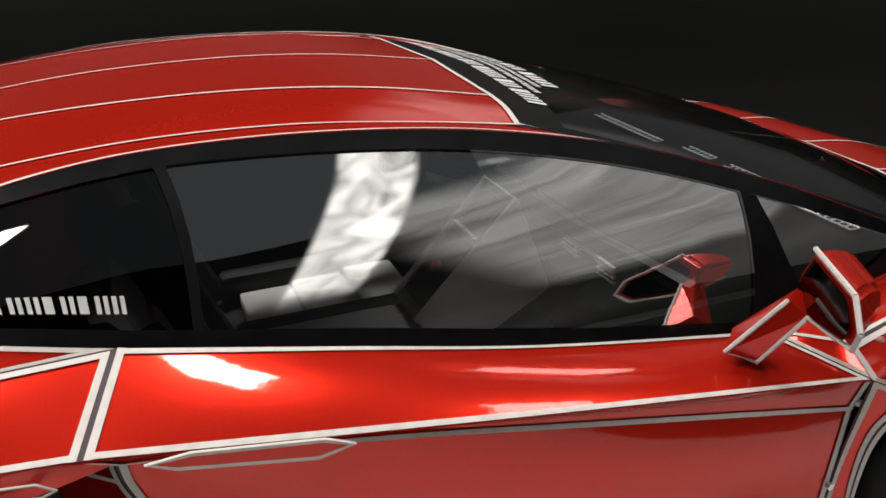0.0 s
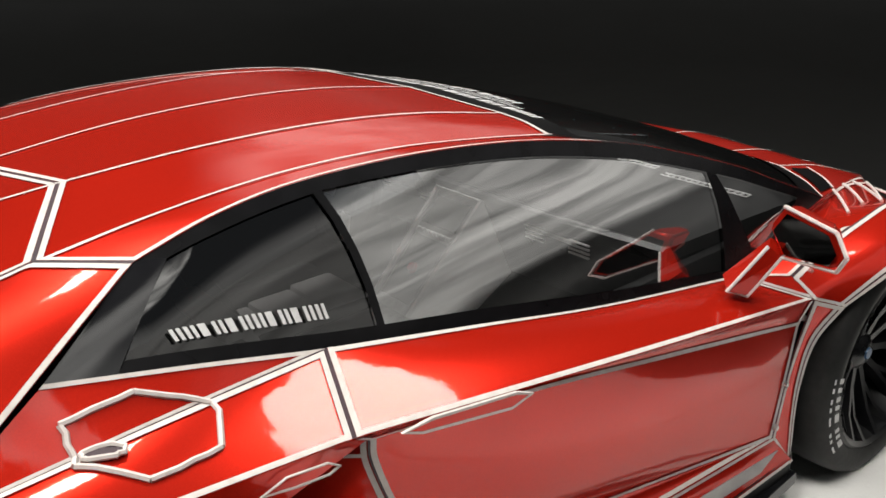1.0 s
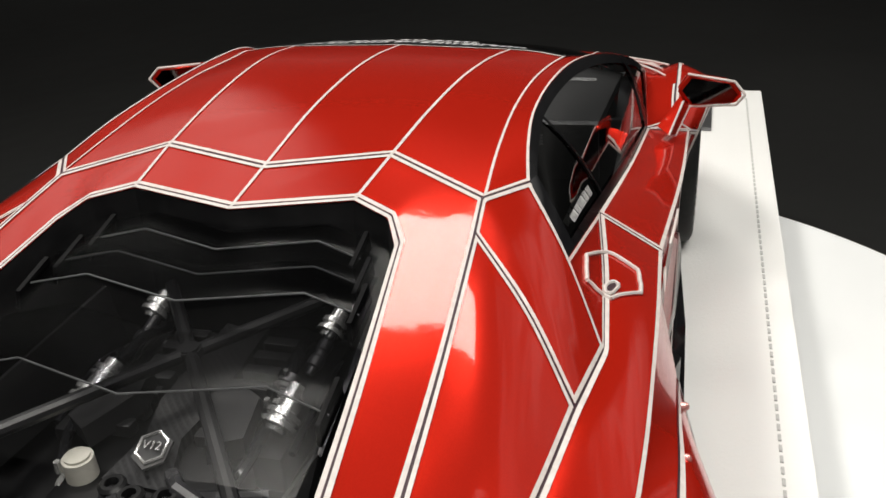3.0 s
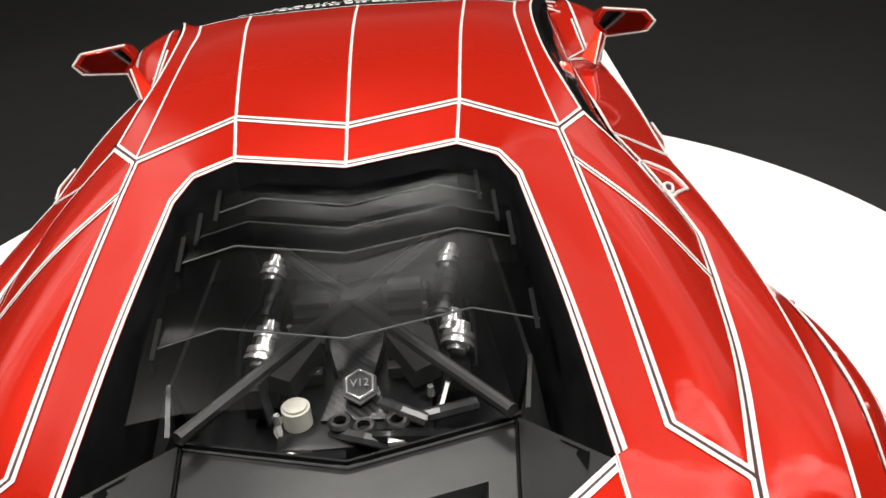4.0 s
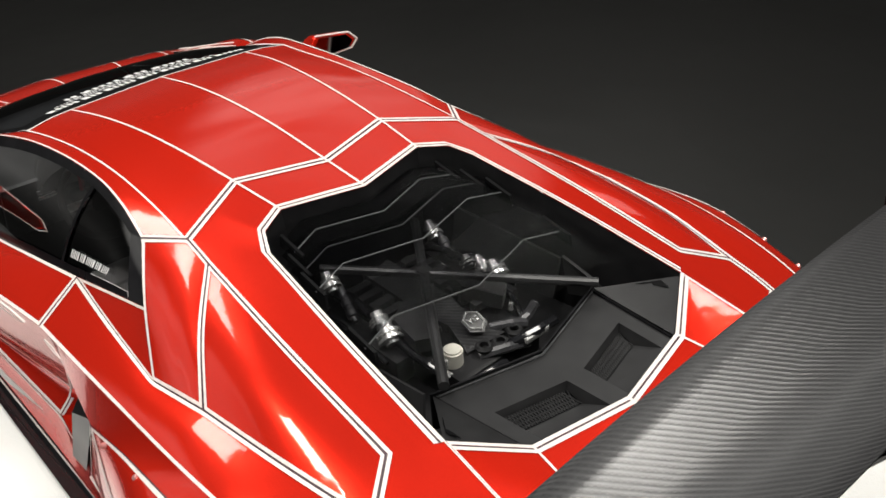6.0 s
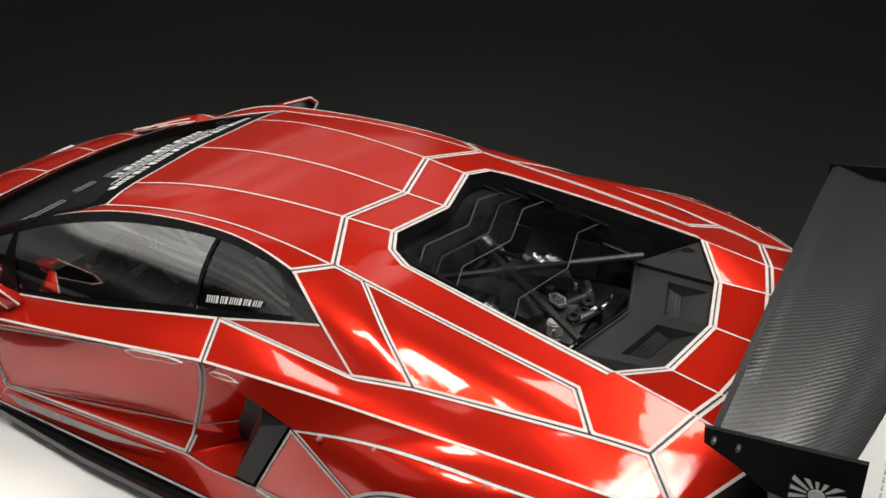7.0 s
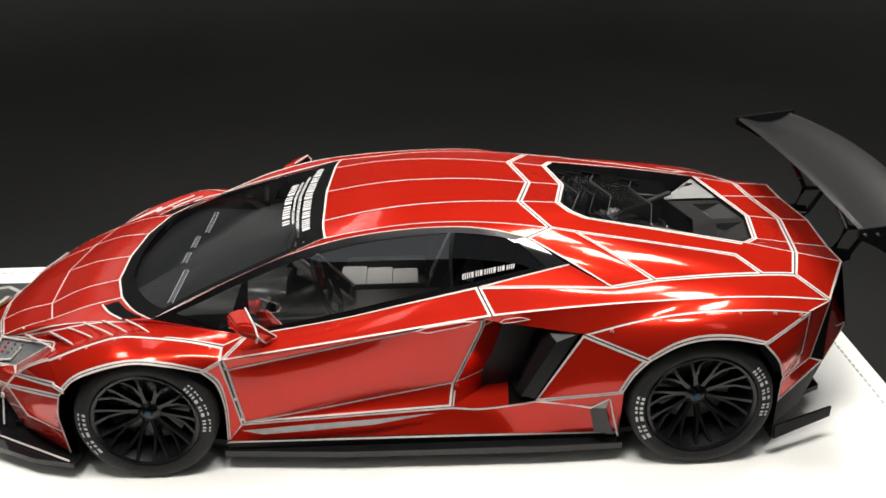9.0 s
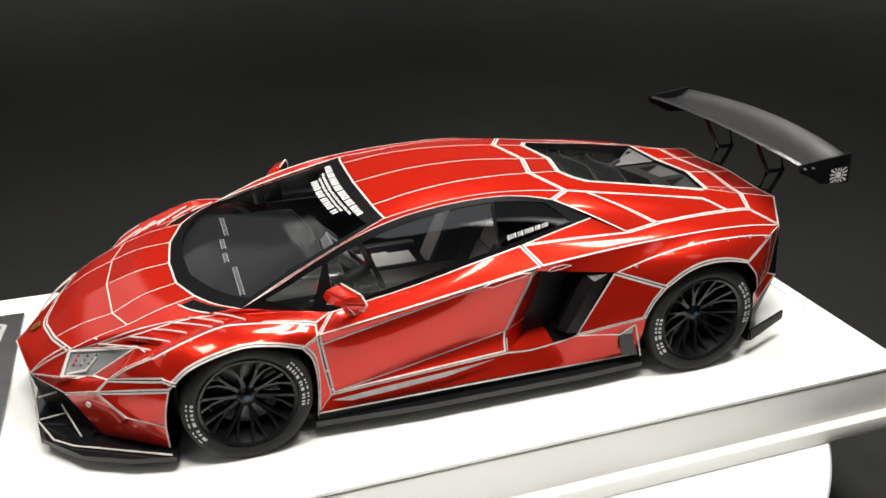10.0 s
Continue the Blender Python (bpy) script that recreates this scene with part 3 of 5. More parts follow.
# doors and flanks
panel("door_panel", (["m", "w1"], ["w1", "w0"], ["df", "w0"], ["m", "df"]), "wdwd", bulge=0.010, nu=24)
panel("door_crease", (["m2", "wb"], ["wb", "w1"], ["m", "w1"], ["m2", "m"]), "wdnd", bulge=-0.010, nu=24, nv=6)
panel("door_panel", (["db", "w3"], ["w3", "wb"], ["m2", "wb"], ["db", "m2"]), "wdnd", bulge=0.020, nu=24, nv=14)
panel("door_foot", (["db", "w2"], ["w2", "w3"], ["db", "w3"], ["db"]), "wdnn", bulge=-0.004, nu=24)
panel("upper_flank", (["wb", "r0", "r2"], ["r2", "tp"], ["w1", "tp"], ["wb", "w1"]), "nwng", nu=30)
panel("intake_wall", (["w2", "ia"], ["ia", "ib"], ["wb", "ib"], ["w2", "w3", "wb"]), "nnnw", bulge=0.035)
for sgn in (1, -1):
    bm = bmesh.new()
    T, B, C, D, E, F = (bm.verts.new((x, y * sgn, z)) for x, y, z in ((-.600, .945, .735), (-.750, .988, .735), (-.640, 1.005, .702), (-.475, 1.010, .405), (-.548, 1.003, .385), (-.455, .930, .390)))
    for f in ((T, B, C), (C, B, E, D), (T, C, D, F), (D, E, F)):
        bm.faces.new(f)
    bmesh.ops.recalc_face_normals(bm, faces=bm.faces)
    part("intake_blade", bm, INTAKE, car, "satin black intake blade", 15)
panel("intake_duct", (["ia", "bb"], ["bb", "bt"], ["ib", "bt"], ["ia", "ib"]), "nnnn", mat=SLAT, bulge=-0.03)
NODE.update(fm=(-.420, .965, .325), fn=(-.440, .700, .350))
panel("intake_floor", (["w2", "fm"], ["fm", "fn"], ["w2", "fn"], ["w2"]), "nnnn")
panel("intake_floor", (["fm", "i1"], ["i1", "bb"], ["fn", "bb"], ["fm", "fn"]), "nnnn", mat=SLAT, nu=4, nv=4)
panel("intake_floor", (["fn", "bb"], ["bb"], ["ia", "bb"], ["fn", "ia"]), "nnnn", mat=SLAT, nu=4, nv=4)
panel("intake_roof", (["wb", "r0"], ["r0", "ib"], ["wb", "ib"], ["wb"]), "nnnn", mat=GLOSS)
panel("intake_panel", (["i1", "i2"], ["i2", "r1"], ["r0", "r1"], ["i1", "r0"]), "wodw", bulge=0.006)
panel("rear_flare", (["r1", "r3"], ["r3", "r2"], ["r0", "r2"], ["r1", "r0"]), "owdd", bulge=0.020, nu=26, nv=10)
panel("rear_flare", (["r4", "in1"], ["in1", "r2"], ["r3", "r2"], ["r4", "r3"]), "wwww", bulge=0.008)
panel("sill", (["sk0", "sk1"], ["sk1", "i2"], ["db", "w2", "i1", "i2"], ["sk0", "db"]), "wnwn", bulge=-0.006, nu=26)
panel("fender_rear", (["fb", "db"], ["db", "m"], ["fc", "m"], ["fb", "fc"]), "wdwo")
panel("sill_end", (["fb", "sk0"], ["sk0", "db"], ["fb", "db"], ["fb"]), "wnnn", nu=4, nv=4)

# nose
panel("front_flare", (["fa", "fc"], ["fc", "m", "ft"], ["fk", "ft"], ["fa", "fk"]), "owdn", bulge=0.016, nu=26, nv=10)
panel("front_flare", (["fl", "fy"], ["fy", "fk"], ["fl", "fk"], ["fl"]), "dnwn")
panel("bumper_blade", (["fx", "fa"], ["fa", "fy"], ["fl", "fy"], ["fx", "fl"]), "wndw", nv=4)
panel("fender_panel", (["ft", "fk", "h2", "nl"], ["nl"], ["wl", "nl"], ["ft", "df", "wl"]), "dndw", nu=30)
panel("fender_panel", (["h3", "fl"], ["fl", "fk"], ["h2", "fk"], ["h3", "h2"]), "wwnw")
panel("hood_panel", (["wl", "nl"], ["nl"], ["hb2", "hx2", "nl"], ["wl", "hb2"]), "nnsw", nu=26)
panel("hood_panel", (["hb2", "hx2"], ["hx2", "hx1"], ["hb1", "hx1"], ["hb2", "hb1"]), "sssw")
panel("hood_panel", (["hb1", "hx1"], ["hx1", "hxc"], ["wc", "hxc"], ["hb1", "wc"]), "sssw")
panel("hood_panel", (["hx2", "nl"], ["nl", "ni"], ["hx1", "ni"], ["hx2", "hx1"]), "sdss")
panel("hood_panel", (["hx1", "ni"], ["ni", "nm"], ["hxc", "nm"], ["hx1", "hxc"]), "sdns")
panel("hood_panel", (["hxc", "nm"], ["nm", "-nm"], ["hxc", "-nm"], ["hxc"]), "ndnn", both=False, nu=10, nv=4)
panel("prow_panel", (["nb", "nz"], ["nz", "nm"], ["nl", "ni", "nm"], ["nb", "h4", "nl"]), "wndw", bulge=0.010)
panel("prow_panel", (["nz"], ["nz", "-nm"], ["nm", "-nm"], ["nz", "nm"]), "nndn", both=False, nu=4, nv=6)
panel("cheek_panel", (["nb", "nq", "fx"], ["fx", "fl", "h3"], ["h4", "h3"], ["nb", "h4"]), "wwww")
panel("bumper_side", (["b1", "fd"], ["fd", "fa"], ["fx", "fa"], ["b1", "fx"]), "wwdw")
panel("bumper_side", (["bq", "fe"], ["fe", "fd"], ["b1", "fd"], ["bq", "b1"]), "nwnn")
panel("fender_joint", (["m", "df"], ["df"], ["ft", "df"], ["m", "ft"]), "dnnn", nu=4, nv=4)
panel("bumper_corner", (["bq", "b1"], ["b1", "fx"], ["nq", "fx"], ["bq", "nq"]), "nwwn")
panel("bumper_mouth", (["bm0", "bq"], ["bq", "nq"], ["nb", "nq"], ["bm0", "nb"]), "nnnn", mat=BLACK, bulge=-0.05)
panel("bumper_mouth", (["bm0", "-bm0"], ["-bm0", "-nb"], ["nb", "nz", "-nb"], ["bm0", "nb"]), "nnnn", mat=BLACK, both=False, bulge=-0.05)


def line_on(at, a, b, w, lift=0.003, n=10):
    """A thin tape across a patch from (u, v) a to (u, v) b."""
    bm = bmesh.new()
    last = None
    for i in range(n + 1):
        k = i / n
        u, v = a[0] + (b[0] - a[0]) * k, a[1] + (b[1] - a[1]) * k
        q = at(u, v)
        d = at(u + (b[0] - a[0]) * .01, v + (b[1] - a[1]) * .01) - at(u - (b[0] - a[0]) * .01, v - (b[1] - a[1]) * .01)
        nn = (at(u + .01, v) - at(u - .01, v)).cross(at(u, v + .01) - at(u, v - .01)).normalized()
        if nn.dot(at.out) < 0:
            nn = -nn
        s = d.normalized().cross(nn) * (w / 2)
        pair = (bm.verts.new(q - s + nn * lift), bm.verts.new(q + s + nn * lift))
        if last:
            bm.faces.new((last[0], last[1], pair[1], pair[0]))
        last = pair
    bm.normal_update()
    if sum((f.normal * f.calc_area()).dot(at.out) for f in bm.faces) < 0:
        bmesh.ops.reverse_faces(bm, faces=bm.faces)
    return bm


def two_sides(name, bm, mat, parent=None, label=""):
    b2 = mirrored(bm)
    return [part(name, bm, mat, parent or car, label), part(name, b2, mat, parent or car, label)]


# fender louvre lines, above the front wheel
at = patch(["ft", "fk", "h2", "nl"], ["nl"], ["wl", "nl"], ["ft", "df", "wl"])
for qa, qb in (((2.05, .566, .581), (1.79, .839, .646)), ((1.886, .647, .637), (1.69, .856, .683)), ((1.768, .703, .689), (1.602, .831, .704)),
               ((1.679, .704, .712), (1.476, .889, .746)), ((1.578, .722, .733), (1.417, .865, .747)), ((1.449, .759, .754), (1.305, .882, .753))):
    qa, qb = Vector(qa) + Vector((0, .002, .004)), Vector(qb) + Vector((0, .002, .004))
    two_sides("louvre_line", tube_bm([qa, qa.lerp(qb, .35) + Vector((0, 0, .004)), qa.lerp(qb, .65) + Vector((0, 0, .004)), qb], .0046, 6), LINE)
two_sides("louvre_line", line_on(at, (.850, .733), (.17, .93), .008, .004, 30), LINE)
hat = patch(["wl", "nl"], ["nl"], ["hb2", "hx2", "nl"], ["wl", "hb2"])
two_sides("hood_line", line_on(hat, (.785, .97), (.783, .62), .010), LINE)

for end, mid in ((vec("nl"), Vector((.012, .016, .014))), (vec("nl").lerp(vec("ni"), .25), Vector((.014, .010, .016)))):
    two_sides("prow_line", tube_bm(spline([vec("nb") + Vector((.004, .004, .004)), vec("nb").lerp(end, .5) + mid, end + Vector((.002, .002, .004))], 8), .0045, 6), LINE)
bm = prism_bm([(2.42 + dx * .55, y, .452 - dx * .34) for dx, y in ((-.055, -.030), (-.062, 0), (-.055, .030), (.01, .030), (.05, 0), (.01, -.030))], .006)
bm.transform(Matrix.Translation((.010, 0, .012)))
part("nose_badge", bm, GOLD, car, "small gold shield badge")

arch_end = sampler(seg_points("fa", "fc"))(.065)
for dz in (.006, -.012):
    two_sides("bumper_line", tube_bm([vec("fy") + Vector((.012, .003, dz + .002)), arch_end + Vector((.004, .004, dz))], .0042, 6), LINE)
# black grilles beside the windscreen
two_sides("hood_vent", grid_bm(hat, 8, 4, .004, ((.155, .10), (.15, .84), (.045, .90), (.03, .10))), SLAT)
two_sides("hood_line", line_on(hat, (.165, .06), (.16, .88), .009, .005), LINE)

# rivets along the flares
RIVET = simple("rivet_pale_red", (0.50, 0.20, 0.18), (0.60, 0.30, 0.28), 0.3, metal=0.5, scale=500)
for a, b, ks in (("fk", "ft", (.08, .25, .42, .6, .78, .93)), ("r0", "r2", (.12, .32, .52, .66, .82, .95))):
    sm = sampler(seg_points(a, b))
    for k in ks:
        q = sm(k) + Vector((0, .012, -.016))
        two_sides("rivet", cyl_bm(q, q + Vector((0, .012, .008)), .011, .007, 10, .002), RIVET)
for q in ((.945, .975, .60), (.915, .968, .42), (.895, .966, .30)):
    two_sides("rivet", cyl_bm(q, (q[0], q[1] + .012, q[2]), .009, .007, 10), STEEL)

# glass
wat = patch(["df", "w0", "bl"], ["bl", "cq"], ["wl", "cq"], ["df", "wl"], bulge=0.012)
panes = {"quarter": ((.004, .34), (.032, .34), (.232, .905), (.05, .92)), "main": ((.046, .10), (.648, .075), (.790, .895), (.250, .905)),
         "rear": ((.658, .075), (.935, .085), (.952, .82), (.800, .895))}
for nm, dom in panes.items():
    mt = SMOKED if nm == "rear" else GLASS
    for ob in two_sides("side_window", grid_bm(wat, 16, 8, -0.006, dom), mt, None, "dark smoked rear side glass" if nm == "rear" else "clear tinted side glass"):
        ob.visible_shadow = False
frame_doms = [((0, 0), (.648, 0), (.648, .075), (.046, .10)), ((.648, 0), (.935, 0), (.935, .085), (.648, .075)), ((.05, .92), (.250, .905), (.250, 1), (0, 1)),
              ((.250, .905), (.790, .895), (.790, 1), (.250, 1)), ((.790, .895), (.952, .82), (1, 1), (.790, 1)), ((.032, .32), (.046, .10), (.250, .905), (.232, .905)),
              ((.648, .075), (.658, .075), (.800, .895), (.790, .895)), ((.935, 0), (1, 0), (1, 1), (.952, .82)), ((0, 0), (.046, .10), (.032, .34), (.004, .34)), ((0, .0), (.004, .34), (.05, .92), (0, 1))]
for dom in frame_doms:
    two_sides("window_frame", grid_bm(wat, 20, 4, 0.0, dom), GLOSS if dom[0][0] == .935 else FRAME)
# the dark fold under the buttress
panel("buttress_fold", (["bl", "q2"], ["q2", "cq"], ["bl", "cq"], ["bl"]), "nnnn", mat=GLOSS, bulge=-.03, nu=8, nv=6)

scr = patch(["wl", "hb2", "hb1", "wc", "-hb1", "-hb2", "-wl"], ["-wl", "-ws"], ["ws", "rz", "rc", "-rz", "-ws"], ["wl", "ws"], bulge=0.030)
windscreen = part("windscreen", grid_bm(scr, 40, 16), SCREEN, car, "dark tinted windscreen")
windscreen.visible_shadow = False
for side, w in (("B", .085), ("L", .035), ("R", .035)):
    part("screen_border", band_bm(scr, side, 0, w, 40, 0.0025, (0, 0)), SLAT, windscreen)
part("sun_strip", grid_bm(scr, 30, 3, 0.002, ((0, .90), (1, .90), (1, 1), (0, 1))), SLAT, windscreen)


def on_patch(at, u, v, lift):
    nn = (at(u + .004, v) - at(u - .004, v)).cross(at(u, v + .004) - at(u, v - .004)).normalized()
    if nn.dot(at.out) < 0:
        nn = -nn
    return at(u, v) + nn * lift


# bars of one letter's width: two slim ones or a broad one
TWOBARS, ONEBAR = ((0, .34, 0, 1), (.58, .90, 0, 1)), ((0, .64, 0, 1),)
GLYPHS = (TWOBARS, TWOBARS, ONEBAR, TWOBARS, ONEBAR)


def letter_bars(at, u0, u1, v0, v1, count, slant, parent, mat, name="letter_bar", mirror=False, lift=.004):
    """A row of plain shapes of bars that stands for a line of lettering on a patch."""
    step = (u1 - u0) / count
    for k in range(count):
        a = u0 + k * step
        wd = step * 0.86
        bm = bmesh.new()
        for s0, s1, t0, t1 in GLYPHS[k % 5]:
            vs = []
            for s, t in ((s0, t0), (s1, t0), (s1, t1), (s0, t1)):
                q = on_patch(at, a + wd * s + slant * (t - .5), v0 + (v1 - v0) * t, lift)
                vs.append(bm.verts.new((q.x, -q.y, q.z) if mirror else q))
            bm.faces.new(vs)
        part(name, bm, mat, parent)


# lettering on the screen and the rear side glass, as plain bars
letter_bars(scr, .86, .10, .900, .938, 18, 0.0, windscreen, LETTER)
letter_bars(scr, .76, .16, .872, .886, 34, 0.0, windscreen, LETTER)
letter_bars(scr, .70, .22, .850, .862, 28, 0.0, windscreen, LETTER)
letter_bars(scr, .68, .22, .805, .840, 9, 0.0, windscreen, LETTER)
for mir in (False, True):
    letter_bars(wat, (.705 if not mir else .900), (.865 if not mir else .730), .145, .225, 12, 0.014, car, LETTER, mirror=mir)

# mirrors
rim = [(.818, .935, .860), (.812, .975, .922), (.745, 1.135, .920), (.726, 1.172, .880), (.742, 1.146, .836), (.802, .985, .804)]
tip = [(.915, .950, .858), (.900, .975, .894), (.842, 1.090, .897), (.824, 1.114, .873), (.836, 1.090, .846), (.896, .985, .826)]


def mirror_housing():
    bm = bmesh.new()
    mid = [tuple(a * .45 + b * .55 + (0.010 if k == 2 and i in (1, 2) else 0) for k, (a, b) in enumerate(zip(r, t))) for i, (r, t) in enumerate(zip(rim, tip))]
    rings = [[bm.verts.new(q) for q in ring] for ring in (rim, mid, tip)]
    for a, b in zip(rings, rings[1:]):
        for k in range(6):
            bm.faces.new((a[k], a[(k + 1) % 6], b[(k + 1) % 6], b[k]))
    bm.faces.new(rings[0][::-1])
    bm.faces.new(rings[-1])
    bmesh.ops.recalc_face_normals(bm, faces=bm.faces)
    bmesh.ops.bevel(bm, geom=bm.edges[:], offset=.009, segments=3, affect="EDGES")
    return bm


MIRROR_GLASS, nt, p = material("mirror_glass")
p.inputs["Base Color"].default_value = (0.10, 0.10, 0.10, 1)
p.inputs["Metallic"].default_value, p.inputs["Roughness"].default_value = 1.0, 0.06
cen = Vector((.772, 1.058, .872))
for sgn in (1, -1):
    fl = (lambda b: b) if sgn > 0 else mirrored
    house = part("wing_mirror", fl(mirror_housing()), PAINT, car, "red wing mirror on a short stalk", 30)
    inner = [tuple(cen + (Vector(q) - cen) * .80 + Vector((-.006, -.002, 0))) for q in rim]
    bm = bmesh.new()
    bm.faces.new([bm.verts.new(q) for q in inner])
    bm.normal_update()
    part("glass", fl(bm), MIRROR_GLASS, house)
    for k in (1, 2, 3):
        part("pinstripe", fl(tube_bm([rim[k], rim[(k + 1) % 6]], .0048, 6)), LINE, house)
    part("pinstripe", fl(tube_bm([rim[4], rim[5], tip[5]], .0042, 6)), LINE, house)
    bm = bmesh.new()
    top = [(.835, .975, .822), (.802, .988, .806), (.778, .965, .832), (.805, .952, .842)]
    low = [(.790, .905, .716), (.742, .946, .712), (.692, .924, .733), (.738, .880, .748)]
    ra, rb = [bm.verts.new(q) for q in top], [bm.verts.new(q) for q in low]
    for k in range(4):
        bm.faces.new((ra[k], ra[(k + 1) % 4], rb[(k + 1) % 4], rb[k]))
    bm.faces.new(ra[::-1])
    bm.faces.new(rb)
    bmesh.ops.recalc_face_normals(bm, faces=bm.faces)
    part("stalk", fl(bm), PAINT, house)
    part("pinstripe", fl(tube_bm([top[1], low[1], low[2], top[2]], .0044, 6)), LINE, house)
    part("pinstripe", fl(tube_bm([low[0], low[1]], .0044, 6)), LINE, house)

# door handles: a six-sided recess outline
for sgn in (1, -1):
    pts = [(.02, .972, .765), (-.02, .974, .783), (-.20, .966, .806), (-.255, .960, .800), (-.22, .962, .786), (-.03, .974, .757)]
    bm = ribbon_bm(pts, .005, .003, Vector((0, 1, 0)), close=True)
    part("door_handle", bm if sgn > 0 else mirrored(bm), LINE, car)
    bm = prism_bm([(x, y + .002, z) for x, y, z in pts], .002)
    part("handle_recess", bm if sgn > 0 else mirrored(bm), PAINT, car)

# lower character line of the doors
dl = patch(["w2", "ia"], ["ia", "ib"], ["wb", "ib"], ["w2", "w3", "wb"], bulge=0.035)
two_sides("door_line", line_on(dl, (.02, .24), (.36, .26), .009), LINE)
two_sides("door_line", line_on(dl, (.01, .93), (.20, .93), .009), LINE)
# glossy reflection on the red sill, laid on as a pale grey strip
two_sides("sill_fold", prism_bm([(.90, .985, .236), (.60, .990, .262), (.25, .982, .276), (-.05, .965, .288), (.25, .990, .250), (.60, 1.000, .232), (.80, .998, .220)], .003), FLICK_SHEEN)

# fuel flap outline on one flank
hexa = [(-.612, -.770, .936), (-.503, -.816, .900), (-.537, -.892, .866), (-.649, -.904, .866), (-.724, -.844, .896), (-.722, -.782, .930)]
flank = [patch(["w1", "tp"], ["tp", "t0"], ["w0", "q2", "p2", "s2", "t0"], ["w1", "w0"], bulge=0.008), patch(["w0", "q2"], ["q2", "bl"], ["w0", "bl"], ["w0"])]
cloud = []
for f, reach in ((flank[0], .6), (flank[1], 1.0)):
    cloud += [(f(u / 90 * reach, v / 40), f, u / 90 * reach, v / 40) for u in range(91) for v in range(41)]


def on_flank(q, lift):
    """The place on the flank nearest to a point of the other side, lifted off the paint."""
    m = Vector((q.x, -q.y, q.z))
    _, f, u, v = min(cloud, key=lambda c: (c[0] - m).length_squared)
    u, v = min(max(u, .01), .99), min(max(v, .01), .99)
    p = on_patch(f, u, v, lift)
    return Vector((p.x, -p.y, p.z))


ring = [Vector(q) for q in hexa]
for k in range(6):
    pts = [on_flank(ring[k].lerp(ring[(k + 1) % 6], i / 5), .003) for i in range(6)]
    part("fuel_flap_line", tube_bm(pts, .0052, 6), LINE, car)
hub, ax, ay = ring[4].lerp(ring[1], .17), (ring[3] - ring[4]) * .24, (ring[1] - ring[4]) * .10
oval = [hub + ax * math.cos(k * math.tau / 18) + ay * math.sin(k * math.tau / 18) for k in range(18)]
bm = bmesh.new()
bm.faces.new([bm.verts.new(on_flank(q, .0075)) for q in oval])
bm.normal_update()
part("flap_notch", bm, GAP, car, "small dark oval notch of the fuel flap")
part("flap_notch_ring", tube_bm([on_flank(q, .0075) for q in (*oval, oval[0])], .0045, 6), LINE, car)

# headlamps
LAMPBOWL = simple("lamp_bowl", (0.14, 0.142, 0.145), (0.30, 0.30, 0.305), 0.3, metal=0.1, scale=160)
hl = patch(["h4", "h3"], ["h3", "h2"], ["nl", "h2"], ["h4", "nl"])
for sgn in (1, -1):
    fl = (lambda b: b) if sgn > 0 else mirrored
    lamp = part("headlamp", fl(grid_bm(hl, 10, 8, -.010)), LAMPBOWL, car, "clear headlamp with dark inside")
    part("lens", fl(grid_bm(hl, 10, 8, .003)), LENS, lamp).visible_shadow = False
    for side in "BRTL":
        part("pinstripe", fl(band_bm(hl, side, 0, .012, 12, .004, (0, 0))), LINE, lamp)
    for k in range(9):
        c = hl(.17 + .16 * (k % 3), .46 + .16 * (k // 3)) - hl.out * .012
        part("lamp_bulb", fl(cyl_bm(c - hl.out * .008, c + hl.out * .010, .008, .006, 10)), STEEL if k % 3 else RED_TRIM, lamp)
    part("lamp_bar", fl(tube_bm([hl(.14, .10) - hl.out * .006, hl(.58, .22) - hl.out * .006, hl(.52, .70) - hl.out * .006], .008, 6)), CAPWHITE, lamp)

# front splitter, skirts, rear lower body
bm = prism_bm([(2.47, .30, .075), (2.42, .62, .075), (2.20, .86, .075), (1.95, .98, .075), (1.74, 1.03, .075), (1.70, .80, .075), (1.70, -.80, .075),
               (1.74, -1.03, .075), (1.95, -.98, .075), (2.20, -.86, .075), (2.42, -.62, .075), (2.47, -.30, .075)], .03)
part("front_splitter", bm, GLOSS, car)
two_sides("splitter_line", tube_bm([(2.46, .33, .112), (2.44, .46, .112), (2.35, .67, .112), (2.25, .76, .112), (1.76, 1.025, .118)], .0055, 6), LINE)
for pts in (((2.447, .362, .350), (2.442, .40, .200), (2.440, .455, .115)), ((2.43, .455, .118), (2.300, .470, .140)), ((2.310, .440, .180), (2.21, .70, .120)), ((2.43, .362, .205), (2.325, .425, .255))):
    two_sides("bumper_strut", tube_bm(pts, .0050, 6), LINE)
two_sides("tow_plug", tube_bm([(2.136 + .013 * math.cos(k * math.tau / 10) * .75, .772 - .013 * math.cos(k * math.tau / 10) * .66, .352 + .013 * math.sin(k * math.tau / 10)) for k in range(11)], .005, 6), LETTER)
two_sides("side_skirt", prism_bm([(1.00, .990, .085), (.40, 1.030, .085), (-.60, 1.042, .085), (-.985, 1.030, .085), (-1.00, .90, .085), (1.00, .90, .085)], .035), GLOSS)
two_sides("skirt_wall", prism_bm([(.985, .965, .09), (-.99, .965, .09), (-.98, .970, .165), (.98, .970, .18)], .012), BLACK)
two_sides("skirt_flick", prism_bm([(-.815, 1.020, .334), (-.890, 1.038, .341), (-.903, 1.040, .400)], .008), FLICK_SHEEN)
